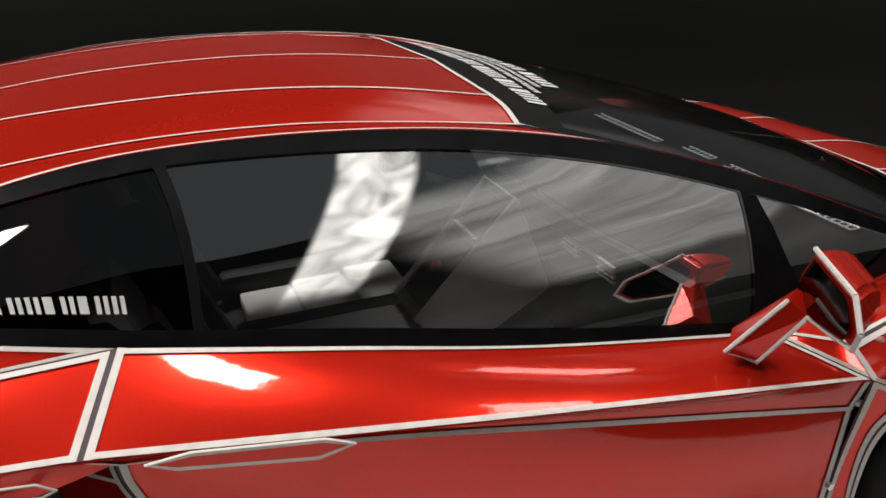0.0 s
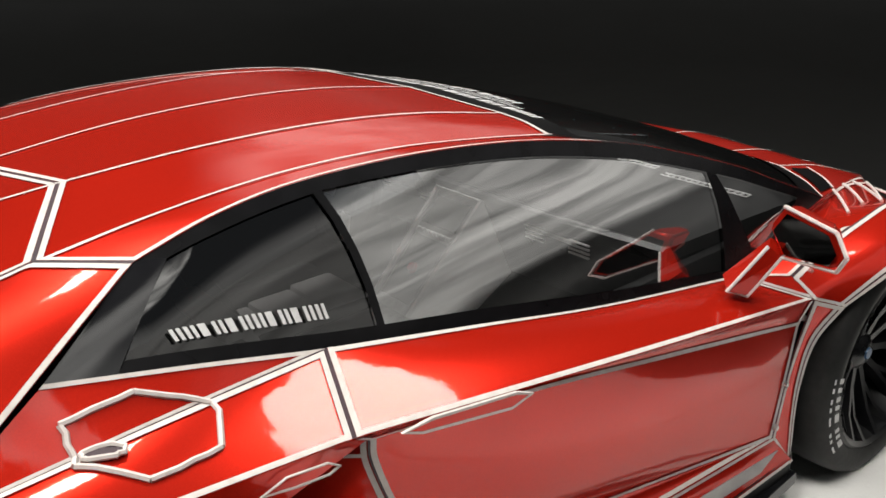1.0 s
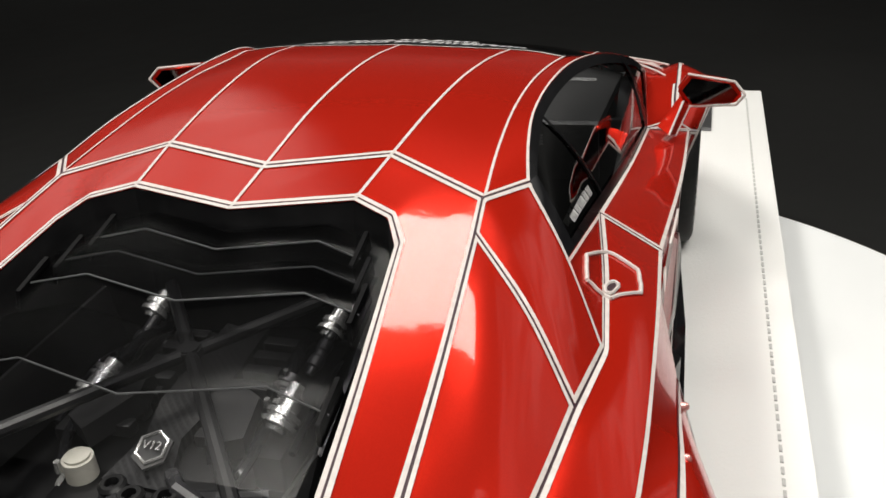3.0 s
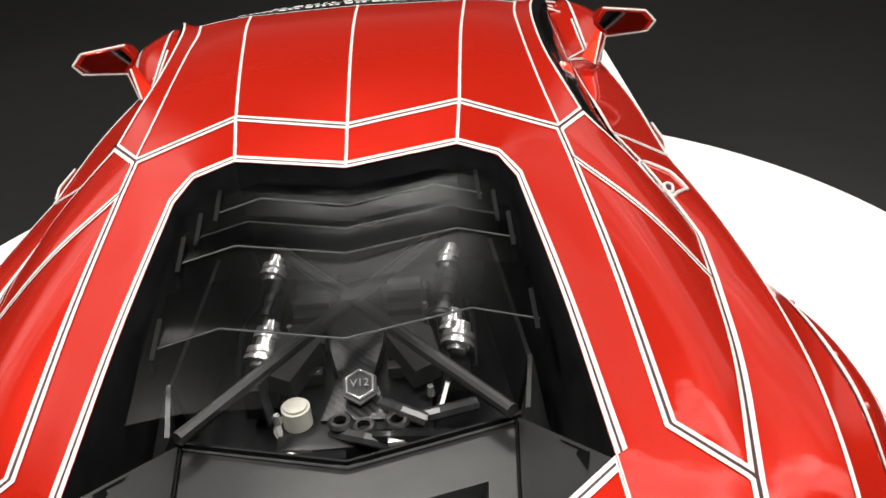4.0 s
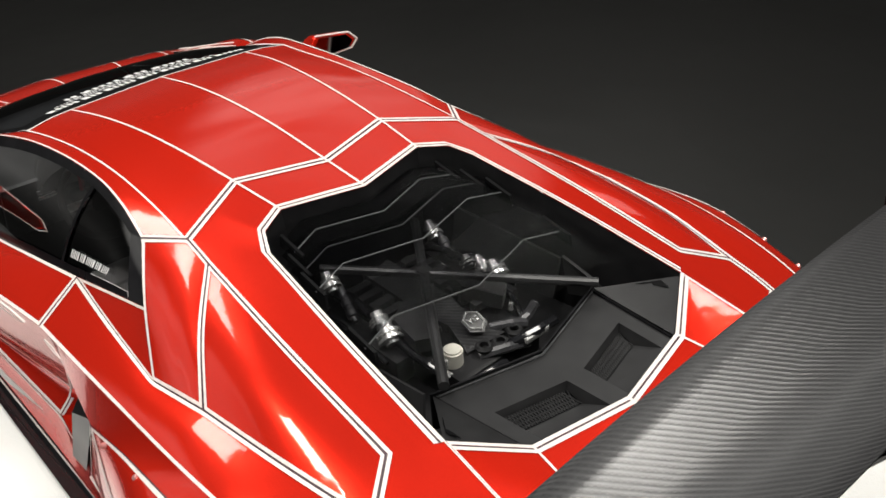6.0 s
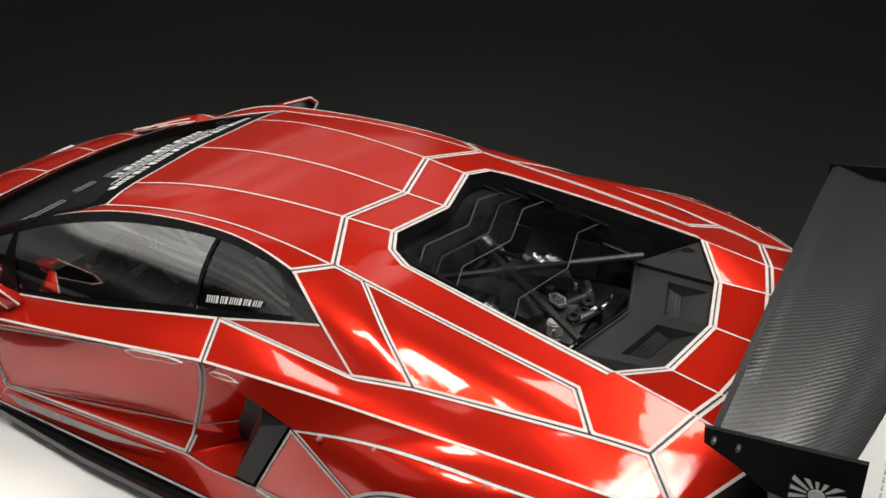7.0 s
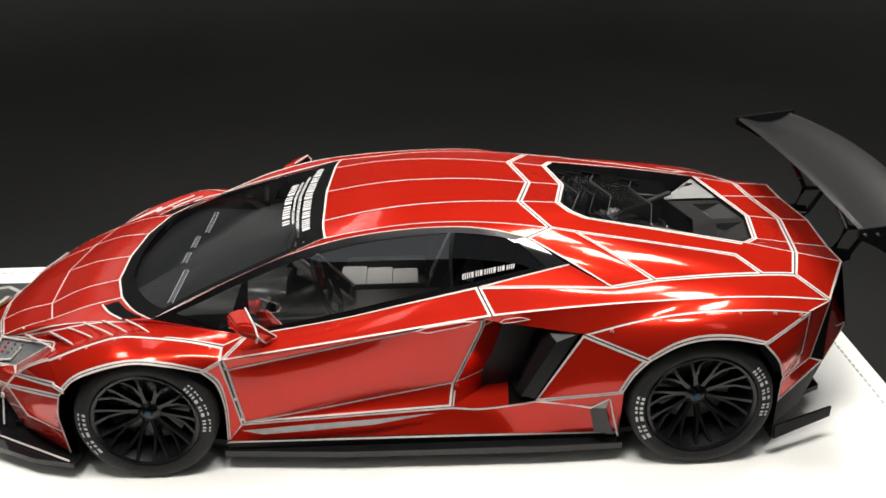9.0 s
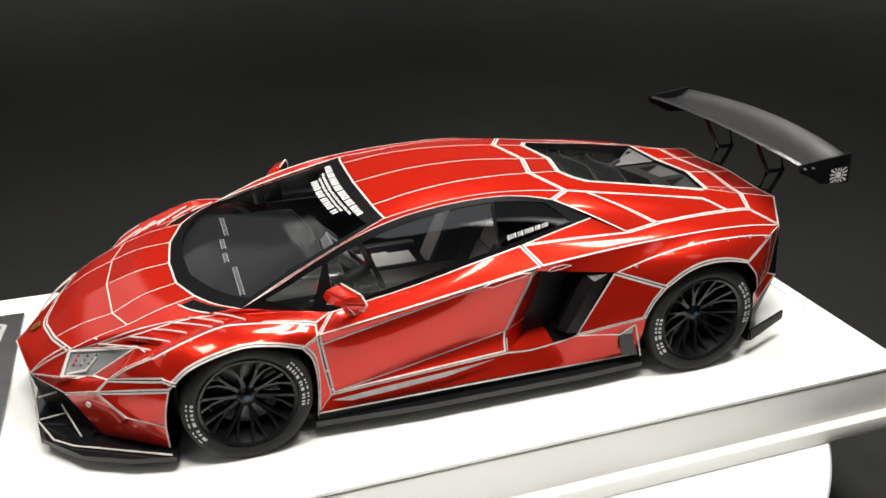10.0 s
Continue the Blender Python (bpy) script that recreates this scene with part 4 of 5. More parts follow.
two_sides("skirt_flick", prism_bm([(-.815, 1.018, .332), (-.842, 1.020, .190), (-.938, 1.040, .186), (-.905, 1.040, .273), (-.890, 1.038, .341)], .008), BLADE)
two_sides("skirt_line", tube_bm([(-.557, .999, .362), (-.700, 1.008, .348), (-.818, 1.030, .336), (-.903, 1.050, .400)], .0045, 6), LINE)
two_sides("skirt_line", tube_bm([(-.905, 1.050, .395), (-.925, 1.058, .300), (-.955, 1.050, .180)], .0045, 6), LINE)
two_sides("handle_tail", ribbon_bm([(-.374, .950, .788), (-.396, .953, .805), (-.468, .955, .815), (-.514, .957, .803), (-.455, .955, .791), (-.393, .950, .781)], .0022, .002, Vector((0, 1, 0)), close=True), LINE)
two_sides("rear_canard", prism_bm([(-1.74, 1.030, .120), (-2.07, .900, .150), (-2.075, .895, .205), (-1.74, 1.022, .190)], .014), BLACK)
NODE.update(tf=(-1.96, .80, .16), tq=(-2.10, .50, .16))
panel("rear_bumper", (["tf", "tq"], ["tq", "br"], ["qc", "br"], ["tf", "qc"]), "nnnn", mat=BLACK)
NODE.update(rg=(-1.73, 1.00, .16))
panel("rear_bumper", (["rg", "tf"], ["tf", "qc"], ["qd", "qc"], ["rg", "qd"]), "nnnn", mat=SLAT)
corner = patch(["qc", "br"], ["br", "bs"], ["tps", "bs"], ["qc", "tps"], bulge=.012)
two_sides("corner_line", line_on(corner, (.42, .38), (.97, .05), .008), LINE)
panel("rear_grille", (["te", "-te"], ["-te", "-eg"], ["eg", "eh", "ec2", "-eh", "-eg"], ["te", "eg"]), "nnnn", mat=BLACK, both=False, bulge=-.03)
panel("rear_diffuser", (["tq", "-tq"], ["-tq", "-te"], ["te", "-te"], ["tq", "te"]), "nnnn", mat=BLACK, both=False)

# dark inner body: floor, wheel wells, bulkheads
part("floor_pan", prism_bm([(2.15, .70, .10), (1.70, .72, .10), (.95, .93, .10), (-.95, .93, .10), (-1.75, .80, .10), (-2.15, .60, .10), (-2.15, -.60, .10),
                            (-1.75, -.80, .10), (-.95, -.93, .10), (.95, -.93, .10), (1.70, -.72, .10), (2.15, -.70, .10)], .03), BLACK, car)
for x, r, y0, y1 in ((1.35, .372, .70, 1.000), (-1.35, .385, .70, 1.050)):
    bm = bmesh.new()
    n = 28
    for y in (y0,):
        ring0 = [bm.verts.new((x + r * math.cos(math.pi * k / n), y0, .345 + r * math.sin(math.pi * k / n))) for k in range(n + 1)]
        ring1 = [bm.verts.new((x + r * math.cos(math.pi * k / n), y1 - .02, .345 + r * math.sin(math.pi * k / n))) for k in range(n + 1)]
        for k in range(n):
            bm.faces.new((ring0[k], ring0[k + 1], ring1[k + 1], ring1[k]))
        low = [bm.verts.new((x + r * c, y0, .11)) for c in (-1, 1)]
        bm.faces.new([low[1], *ring0, low[0]])
        for c, i in ((1, 0), (-1, n)):
            a = bm.verts.new((x + r * c, y1 - .02, .11))
            bm.faces.new((ring0[i], ring1[i], a, low[1] if c > 0 else low[0]))
    two_sides("wheel_well", bm, BLACK)
# bulkheads, and unseen boxes added to stop light leaking through the shell
for name, q in (("front_bulkhead", (1.00, 0, .40, .03, 1.70, .55)), ("rear_bulkhead", (-.62, 0, .60, .04, 1.20, .86)), ("nose_box", (1.52, 0, .33, .80, 1.0, .38)),
                ("tail_box", (-1.93, 0, .50, .36, 1.15, .60))):
    part(name, box_bm(*q, .01), BLACK, car)
# another added light stop, between the engine bay and the side intake
two_sides("inner_flank", box_bm(-.95, .62, .50, .75, .06, .72, .01), BLACK)
two_sides("door_card", box_bm(.18, .775, .46, 1.55, .03, .58, .01), LEATHER_B)


# ---- wheels ----
def build_wheel(radius, width):
    """One wheel at the origin; its outer face looks along +Y."""
    hw = width / 2
    R = radius
    rr = R * .76
    barrel = [(rr + .004, hw * .90), (rr - .006, hw * .96), (rr - .020, hw * .90), (rr - .030, hw * .70), (rr - .045, hw * .2), (rr - .045, -hw * .9), (rr, -hw * .96)]
    wheel = part("wheel", lathe_bm(barrel, 64), RIM, car, "black forged wheel with a lettered tyre", 30)
    tyre = [(rr - .002, hw * .88), (rr + .012, hw * .97), (rr + .035, hw * 1.0), (R - .030, hw * .97), (R - .012, hw * .90), (R - .003, hw * .76), (R, hw * .5), (R, -hw * .5),
            (R - .003, -hw * .76), (R - .012, -hw * .90), (R - .030, -hw * .97), (rr + .035, -hw * 1.0), (rr - .002, -hw * .90)]
    part("tyre", lathe_bm(tyre, 96), RUBBER, wheel, "", 40)
    yo = hw * .58
    for k in range(10):
        a = k * math.tau / 10 + .15

        def pol(r, da, y):
            return (r * math.cos(a + da), y, r * math.sin(a + da))
        bm = bmesh.new()
        for d0, d1 in ((-.02, -.155), (.02, .155)):
            rows = []
            for r, da, w, yy in ((.045, d0, .013, yo - .045), (rr * .40, d0 * 1.1, .010, yo - .034), (rr * .70, d1 * .62, .008, yo - .006), (rr - .022, d1, .011, yo + .034)):
                c = Vector(pol(r, da, yy))
                t = Vector((-math.sin(a + da), 0, math.cos(a + da)))
                rows.append([bm.verts.new(c + t * w * s + Vector((0, h, 0))) for s, h in ((-1, -.03), (-.75, .010), (.75, .010), (1, -.03))])
            for p0, p1 in zip(rows, rows[1:]):
                for i in range(3):
                    bm.faces.new((p0[i], p0[i + 1], p1[i + 1], p1[i]))
        bmesh.ops.recalc_face_normals(bm, faces=bm.faces)
        part("spoke", bm, RIM, wheel)
    part("hub", lathe_bm([(.0005, yo - .016), (.030, yo - .018), (.042, yo - .026), (.062, yo - .040), (.066, yo - .07)], 32), RIM, wheel)
    part("hub_badge", lathe_bm([(.0005, yo - .012), (.016, yo - .012), (.018, yo - .017)], 20), BLUE, wheel)
    part("brake_disc", lathe_bm([(.06, -.01), (.185, -.01), (.19, -.015), (.19, -.03), (.06, -.035)], 48), DISC, wheel)
    bm = bmesh.new()
    rows = []
    for k in range(9):
        a = radians(-25 + k * 8)
        rows.append([bm.verts.new((r * math.cos(a), y, r * math.sin(a))) for r, y in ((.125, .012), (.205, .012), (.21, -.04), (.125, -.04))])
    for p0, p1 in zip(rows, rows[1:]):
        for i in range(4):
            bm.faces.new((p0[i], p0[(i + 1) % 4], p1[(i + 1) % 4], p1[i]))
    bm.faces.new(rows[0])
    bm.faces.new(rows[-1][::-1])
    bmesh.ops.recalc_face_normals(bm, faces=bm.faces)
    part("brake_caliper", bm, PLASTICLID, wheel)
    # lettering round the side wall as plain raised bars
    for start, count in ((139, 7), (12, 5)):
        for k in range(count):
            a0 = radians(start + k * (8.0 if count == 7 else -10.5))
            bm = bmesh.new()
            gw = .031 if count == 7 else .044
            for w0, w1, t0, t1 in GLYPHS[k % 5]:
                w0, w1 = w0 * gw, w1 * gw
                vs = []
                for w, t in ((w0, t0), (w1, t0), (w1, t1), (w0, t1)):
                    r = rr + .017 + t * .038
                    yy = hw * 1.0 + .0022 - .006 * t
                    sa = a0 + (w / r if count == 7 else -w / r)
                    vs.append(bm.verts.new((r * math.cos(sa), yy, r * math.sin(sa))))
                bm.faces.new(vs)
            bmesh.ops.recalc_face_normals(bm, faces=bm.faces)
            part("letter_bar", bm, LETTER, wheel)
    return wheel


def sub_copy(wheel, m):
    made = {}
    for o in (wheel, *wheel.children):
        made[o] = o.copy()
        scene.collection.objects.link(made[o])
        made[o].parent = made.get(o.parent, o.parent)
    made[wheel].matrix_basis = m
    return made[wheel]


wf = build_wheel(.345, .25)
wr = build_wheel(.358, .33)
half = Matrix.Rotation(math.pi, 4, "Z")
sub_copy(wf, Matrix.Translation(Vector((1.35, -.918, .345)) * S) @ half)
sub_copy(wr, Matrix.Translation(Vector((-1.35, -.915, .358)) * S) @ half)
wf.matrix_basis = Matrix.Translation(Vector((1.35, .918, .345)) * S)
wr.matrix_basis = Matrix.Translation(Vector((-1.35, .915, .358)) * S)

# ---- rear wing ----
wing = part("rear_wing", bmesh.new(), CARBON, car, "carbon fibre rear wing with end plates")
bm = bmesh.new()
sec = [(0, 0), (.02, .010), (.06, .002), (.14, -.020), (.22, -.022), (.29, -.004), (.335, .026), (.345, .036), (.345, .030), (.29, -.016), (.22, -.036), (.14, -.036), (.06, -.016), (.02, -.008)]
rows = []
for k in range(25):
    y = -.885 + 1.77 * k / 24
    dip = .032 * (1 - (y / .885) ** 2)
    rows.append([bm.verts.new((-2.065 - c * (.95 + .28 * (1 - (y / .885) ** 2)), y, 1.174 + h + dip)) for c, h in sec])
for a, b in zip(rows, rows[1:]):
    for i in range(len(sec)):
        bm.faces.new((a[i], a[(i + 1) % len(sec)], b[(i + 1) % len(sec)], b[i]))
bm.faces.new(rows[0])
bm.faces.new(rows[-1][::-1])
bmesh.ops.recalc_face_normals(bm, faces=bm.faces)
bm.transform(Matrix.Scale(S, 4))
bm.to_mesh(wing.data)
bm.free()
for f in wing.data.polygons:
    f.use_smooth = True
wing.data.set_sharp_from_angle(angle=radians(35))
for sgn in (1, -1):
    plate = prism_bm([(-2.050, .888, 1.188), (-2.055, .888, 1.140), (-2.14, .888, 1.100), (-2.22, .888, 1.050), (-2.43, .888, 1.035), (-2.425, .888, 1.228)], -.014)
    end = part("end_plate", plate if sgn > 0 else mirrored(plate), BLACK, wing)
    for k in range(14):
        a0 = k * math.tau / 14
        bm = bmesh.new()
        vs = []
        for r, a in ((.024, a0), (.024, a0 + .22), (None, a0 + .22), (None, a0)):
            if r is None:
                r = min(.062 / max(abs(math.cos(a)), 1e-3), .046 / max(abs(math.sin(a)), 1e-3))
            vs.append(bm.verts.new((-2.335 + r * math.cos(a), .9035, 1.100 + r * math.sin(a))))
        bm.faces.new(vs)
        bm.normal_update()
        part("emblem_ray", bm if sgn > 0 else mirrored(bm), LETTER, wing)
    bm = lathe_bm([(.0005, 0), (.020, 0), (.020, -.002)], 20)
    bm.transform(Matrix.Translation((-2.335, .9035, 1.100)))
    part("emblem_disc", bm if sgn > 0 else mirrored(bm), LETTER, wing)
    for x in (-2.08, -2.14):
        b = cyl_bm((x, .886, 1.165), (x, .908, 1.165), .007, .006, 8)
        part("bolt", b if sgn > 0 else mirrored(b), STEEL, wing)
    for pts in ([(-2.175, .292, 1.165), (-2.215, .290, 1.085), (-2.305, .290, .925), (-2.250, .290, .790), (-2.205, .290, .720)],
                [(-2.350, .292, 1.160), (-2.390, .290, 1.065), (-2.430, .290, .922), (-2.345, .290, .775), (-2.225, .290, .640)],
                [(-2.305, .290, .925), (-2.430, .290, .922)], [(-2.250, .290, .785), (-2.345, .290, .772)]):
        b = tube_bm(pts, .0145, 8)
        part("wing_stay", b if sgn > 0 else mirrored(b), GLOSS, wing)
    b = prism_bm([(-2.205, .30, .82), (-2.34, .30, .80), (-2.34, .30, .745), (-2.20, .30, .70)], -.02)
    part("stay_foot", b if sgn > 0 else mirrored(b), GLOSS, wing)

# ---- engine bay ----
loop = ["f1", "f0", "e1", "ec", "-e1", "-f0", "-f1", "-g", "-h", "hc", "h", "g", "f1"]
bm = bmesh.new()
ring = chain(loop)[:-1]
up = [bm.verts.new(q + Vector((0, 0, -.003))) for q in ring]
dn = [bm.verts.new((-1.28 + (q.x + 1.28) * .93, q.y * .94, .66)) for q in ring]
n = len(ring)
for k in range(n):
    bm.faces.new((up[k], up[(k + 1) % n], dn[(k + 1) % n], dn[k]))
bm.faces.new(dn)
bmesh.ops.recalc_face_normals(bm, faces=bm.faces)
bmesh.ops.reverse_faces(bm, faces=bm.faces)
bay = part("engine_bay", bm, BAYDARK, car, "black engine bay under louvred glass", 40)
bay_glass = patch(["f1", "g"], ["g", "-g"], ["-f1", "-g"], ["f1", "f0", "e1", "ec", "-e1", "-f0", "-f1"])
part("cover_glass", grid_bm(bay_glass, 16, 16, -.045, ((0.02, .03), (.78, .06), (.78, .94), (0.02, .97))), BAYGLASS, bay)


def slat_bm(x, z, half_w, depth, drop, thick=.016):
    """A louvre with a double bend, like a flat W in plan."""
    prof = [(-half_w, -.012, -.012), (-half_w * .66, .03, 0), (0, -.04, 0), (half_w * .66, .03, 0), (half_w, -.012, -.012)]
    bm = bmesh.new()
    rows = []
    for y, dx, dz in prof:
        rows.append([bm.verts.new((x + dx + c, y, z + dz + h)) for c, h in ((depth, drop), (0, 0), (-.004, -thick * .4), (0, -thick), (depth, drop - thick * .75))])
    for a, b in zip(rows, rows[1:]):
        for i in range(4):
            bm.faces.new((a[i], a[i + 1], b[i + 1], b[i]))
    bmesh.ops.recalc_face_normals(bm, faces=bm.faces)
    return bm


for x, z, hw, d in ((-.852, 1.050, .325, .06), (-.938, 1.036, .36, .10), (-1.035, 1.030, .385, .12), (-1.270, .972, .405, .18)):
    part("louvre", slat_bm(x, z, hw, d, .010, .006), PANE, bay, "smoked clear louvre with a pale edge")
    part("louvre_edge", tube_bm([(x + dx - .004, y * hw, z + dz - .003) for y, dx, dz in ((-1, -.012, -.012), (-.66, .03, 0), (0, -.04, 0), (.66, .03, 0), (1, -.012, -.012))], .0022, 6), EDGE, bay)
    for sgn in (1, -1):
        b = prism_bm([(x + .06, hw * .99, z + .012), (x - .05, hw * .99, z - .012), (x - .06, hw * 1.0, z - .05), (x + .06, hw * 1.0, z - .03)], .01)
        part("louvre_bracket", b if sgn > 0 else mirrored(b), SLAT, bay)

# rear deck inside the opening: a folded plate with two recessed, meshed vents and a wing on either side
NODE.update(vk=(-1.470, .330, .872), vm=(-1.560, 0, .872))
deck = patch(["vk", "vm", "-vk"], ["-vk", "-h"], ["h", "hc", "-h"], ["vk", "h"])
side_deck = patch(["vk", "g"], ["g", "h"], ["vk", "h"], ["vk"])
u0, u1, v0, v1, vr = .09, .445, .44, .95, .64
for dom in (((0, 0), (1, 0), (1, v0), (0, v0)), ((0, v1), (1, v1), (1, 1), (0, 1)), ((0, v0), (u0, v0), (u0, v1), (0, v1)), ((1 - u0, v0), (1, v0), (1, v1), (1 - u0, v1)),
            ((u1, v0), (1 - u1, v0), (1 - u1, v1), (u1, v1))):
    part("vent_deck", grid_bm(deck, 12, 4, -.022, dom), BAYPLASTIC, bay)
part("vent_deck_edge", prism_bm([(-1.470, .34, .868), (-1.560, 0, .868), (-1.470, -.34, .868), (-1.475, -.34, .74), (-1.565, 0, .74), (-1.475, .34, .74)], .006), BLACK, bay)
part("vent_deck_rim", tube_bm([Vector((-1.470, .335, .853)), Vector((-1.560, 0, .853)), Vector((-1.470, -.335, .853))], .004, 6), EDGE, bay)


def deck_point(u, v, depth):
    return deck(u, v) - deck.out * depth


for sgn in (1, -1):
    fl = (lambda b: b) if sgn > 0 else mirrored
    part("deck_wing", fl(grid_bm(side_deck, 10, 6, -.012)), BAYPLASTIC, bay)
    part("deck_seam", fl(tube_bm([vec("vk").lerp(vec("h"), k / 6) - deck.out * .018 for k in range(7)], .0035, 6)), SLAT, bay)
    a, b = vec("vk").lerp(vec("g"), .45), vec("vk").lerp(vec("g"), .75)
    slot = [a - Vector((.012, 0, .008)), b - Vector((.012, 0, .008)), b - Vector((.050, .012, .008)), a - Vector((.040, -.02, .008))]
    part("wing_slot", fl(prism_bm(slot, .002)), SLAT, bay)
    bm = bmesh.new()
    top = [bm.verts.new(deck_point(u, v, .022)) for u, v in ((u0, v0), (u1, v0), (u1, v1), (u0, v1))]
    low = [bm.verts.new(deck_point(u, v, d)) for u, v, d in ((u0 + .01, v0 + .02, .050), (u1 - .01, v0 + .02, .050), (u1 - .01, vr, .066), (u0 + .01, vr, .066))]
    for f in ((top[0], top[1], low[1], low[0]), (top[1], top[2], low[2], low[1]), (top[2], top[3], low[3], low[2]), (top[3], top[0], low[0], low[3])):
        bm.faces.new(f)
    bmesh.ops.recalc_face_normals(bm, faces=bm.faces)
    part("vent_recess", fl(bm), BLADE, bay, "black recess round a meshed slot")
    part("vent_floor", fl(prism_bm([deck_point(u, v, d + .003) for u, v, d in ((u0, v0, .050), (u1, v0, .050), (u1, vr + .02, .068), (u0, vr + .02, .068))], .002)), SLAT, bay)
    for i in range(25):
        u = u0 + .012 + (u1 - u0 - .024) * i / 24
        for d in (.028, -.028):
            if u0 <= u + d <= u1:
                part("mesh_wire", fl(tube_bm([deck_point(u, v0 + .02, .048), deck_point(u + d, vr, .064)], .0022, 4)), BAYPLASTIC, bay)

# engine
engine = part("engine", box_bm(-1.10, 0, .70, .62, .34, .12, .02), BAYDARK, car, "black engine with bright fittings under the glass")
ENG = engine
part("cover_spine", prism_bm([(-.82, .055, .800), (-1.12, .062, .800), (-1.22, .040, .790), (-1.335, .075, .770), (-1.345, -.075, .770), (-1.22, -.040, .790), (-1.12, -.062, .800), (-.82, -.055, .800)], -.06), CARBON, ENG)
for sgn in (1, -1):
    for k in range(7):
        b = box_bm(-.88 - k * .055, .115, .792, .030, .085, .03, .004)
        part("intake_rib", b if sgn > 0 else mirrored(b), BLADE, ENG)
    b = prism_bm([(-1.16, .07, .80), (-1.28, .13, .79), (-1.24, .19, .785), (-1.12, .17, .79), (-1.08, .09, .80)], -.05)
    part("cam_cover", b if sgn > 0 else mirrored(b), BLADE, ENG)
    b = box_bm(-1.02, .225, .735, .42, .07, .09, .012)
    part("cylinder_head", b if sgn > 0 else mirrored(b), BAYDARK, ENG)
for q, r, h, mt in (((-1.065, .204, .825), .034, .04, SILVER), ((-1.12, .215, .805), .042, .05, SILVER), ((-1.13, -.235, .815), .040, .05, SILVER), ((-1.075, -.225, .815), .030, .05, SILVER),
                    ((-.828, -.233, .840), .032, .05, SILVER), ((-.834, .210, .850), .034, .05, SILVER), ((-1.026, -.207, .820), .030, .03, DISC),
                    ((-.90, -.228, .815), .018, .10, PLASTICLID), ((-.93, .215, .81), .020, .09, PLASTICLID)):
    prof = [(.0005, -h * .5), (r * .55, -h * .5), (r * .6, -h * .32), (r, -h * .28), (r, -h * .08), (r * .78, -h * .02), (r * .78, h * .1), (r * .95, h * .14), (r * .95, h * .36), (r * .6, h * .42), (r * .6, h * .9), (.0005, h * .9)]
    b = lathe_bm(prof, 20, "Z")
    b.transform(Matrix.Translation(q) @ Matrix.Rotation(radians(62), 4, "Y") @ Matrix.Rotation(radians(14), 4, "X"))
    b.transform(Matrix.Translation((-.03, 0, 0)))
    part("hose_fitting", b, mt, ENG)
b = cyl_bm((-1.325, .125, .745), (-1.325, .125, .812), .032, .031, 24, .006)
part("filler_cap", b, CAPWHITE, ENG, "white filler cap")
part("filler_neck", lathe_bm([(.037, 0), (.052, 0), (.055, .012), (.048, .018), (.037, .018)], 24, "Z"), SILVER, ENG).location = Vector((-1.325, .125, .740)) * S
emblem = prism_bm([(-1.275 + .042 * math.cos(k * math.tau / 6), -.012 + .042 * math.sin(k * math.tau / 6), .803 + .016 * math.cos(k * math.tau / 6)) for k in range(6)], .006)
part("engine_badge", emblem, BLADE, ENG)
part("badge_ring", tube_bm([(-1.275 + .033 * math.cos(k * math.tau / 6), -.012 + .033 * math.sin(k * math.tau / 6), .811 + .012 * math.cos(k * math.tau / 6)) for k in range(7)], .004, 6), SILVER, ENG)
txt = bpy.data.curves.new("badge_text", "FONT")
txt.body, txt.size, txt.align_x, txt.align_y, txt.extrude = "V12", .026 * S, "CENTER", "CENTER", .0015 * S
tob = new("badge_text", txt)
tob.matrix_world = Matrix.Translation(Vector((-1.275, -.012, .815)) * S) @ Matrix.Rotation(radians(-90), 4, "Z") @ Matrix.Rotation(radians(20), 4, "X")
dg = bpy.context.evaluated_depsgraph_get()
tme = bpy.data.meshes.new_from_object(tob.evaluated_get(dg))
tm = tob.matrix_world.copy()
bpy.data.objects.remove(tob)
tme.transform(tm)
tme.materials.clear()
tme.materials.append(SILVER)
tnew = new("badge_text", tme)
tnew.parent = ENG
for a, b in (((-.80, .20, .880), (-1.50, -.320, .905)), ((-.80, -.20, .880), (-1.50, .320, .905))):
    part("brace_bar", tube_bm([a, tuple((Vector(a) + Vector(b)) / 2 + Vector((0, 0, .002))), b], .0155, 10), BAYBAR, bay, "black cross brace")
part("brace_hub", cyl_bm((-1.07, 0, .885), (-1.07, 0, .908), .03, .026, 16, .004), LEATHER_B, bay)
for k, (y0, y1, x0, x1, z) in enumerate(((.05, -.10, -1.36, -1.42, .76), (-.02, -.22, -1.40, -1.42, .775), (-.10, -.26, -1.34, -1.30, .75), (.20, .02, -1.42, -1.44, .76), (-.06, -.15, -1.30, -1.36, .77))):
    part("hose", tube_bm([(x0, y0, z), ((x0 + x1) / 2 - .02, (y0 + y1) / 2, z + .02), (x1, y1, z)], .016, 8), GLOSS if k % 2 else PLASTICLID, ENG)
part("hose_clip", box_bm(-1.43, -.12, .785, .025, .10, .02, .005), SILVER, ENG)
for q in ((-1.38, -.02, .775), (-1.36, .03, .775), (-1.37, -.09, .775)):
    b = lathe_bm([(.014, 0), (.026, 0), (.028, .010), (.022, .016), (.014, .016), (.014, 0)], 18, "Z")
    part("hose_ring", b, BAYPLASTIC, ENG).location = Vector(q) * S

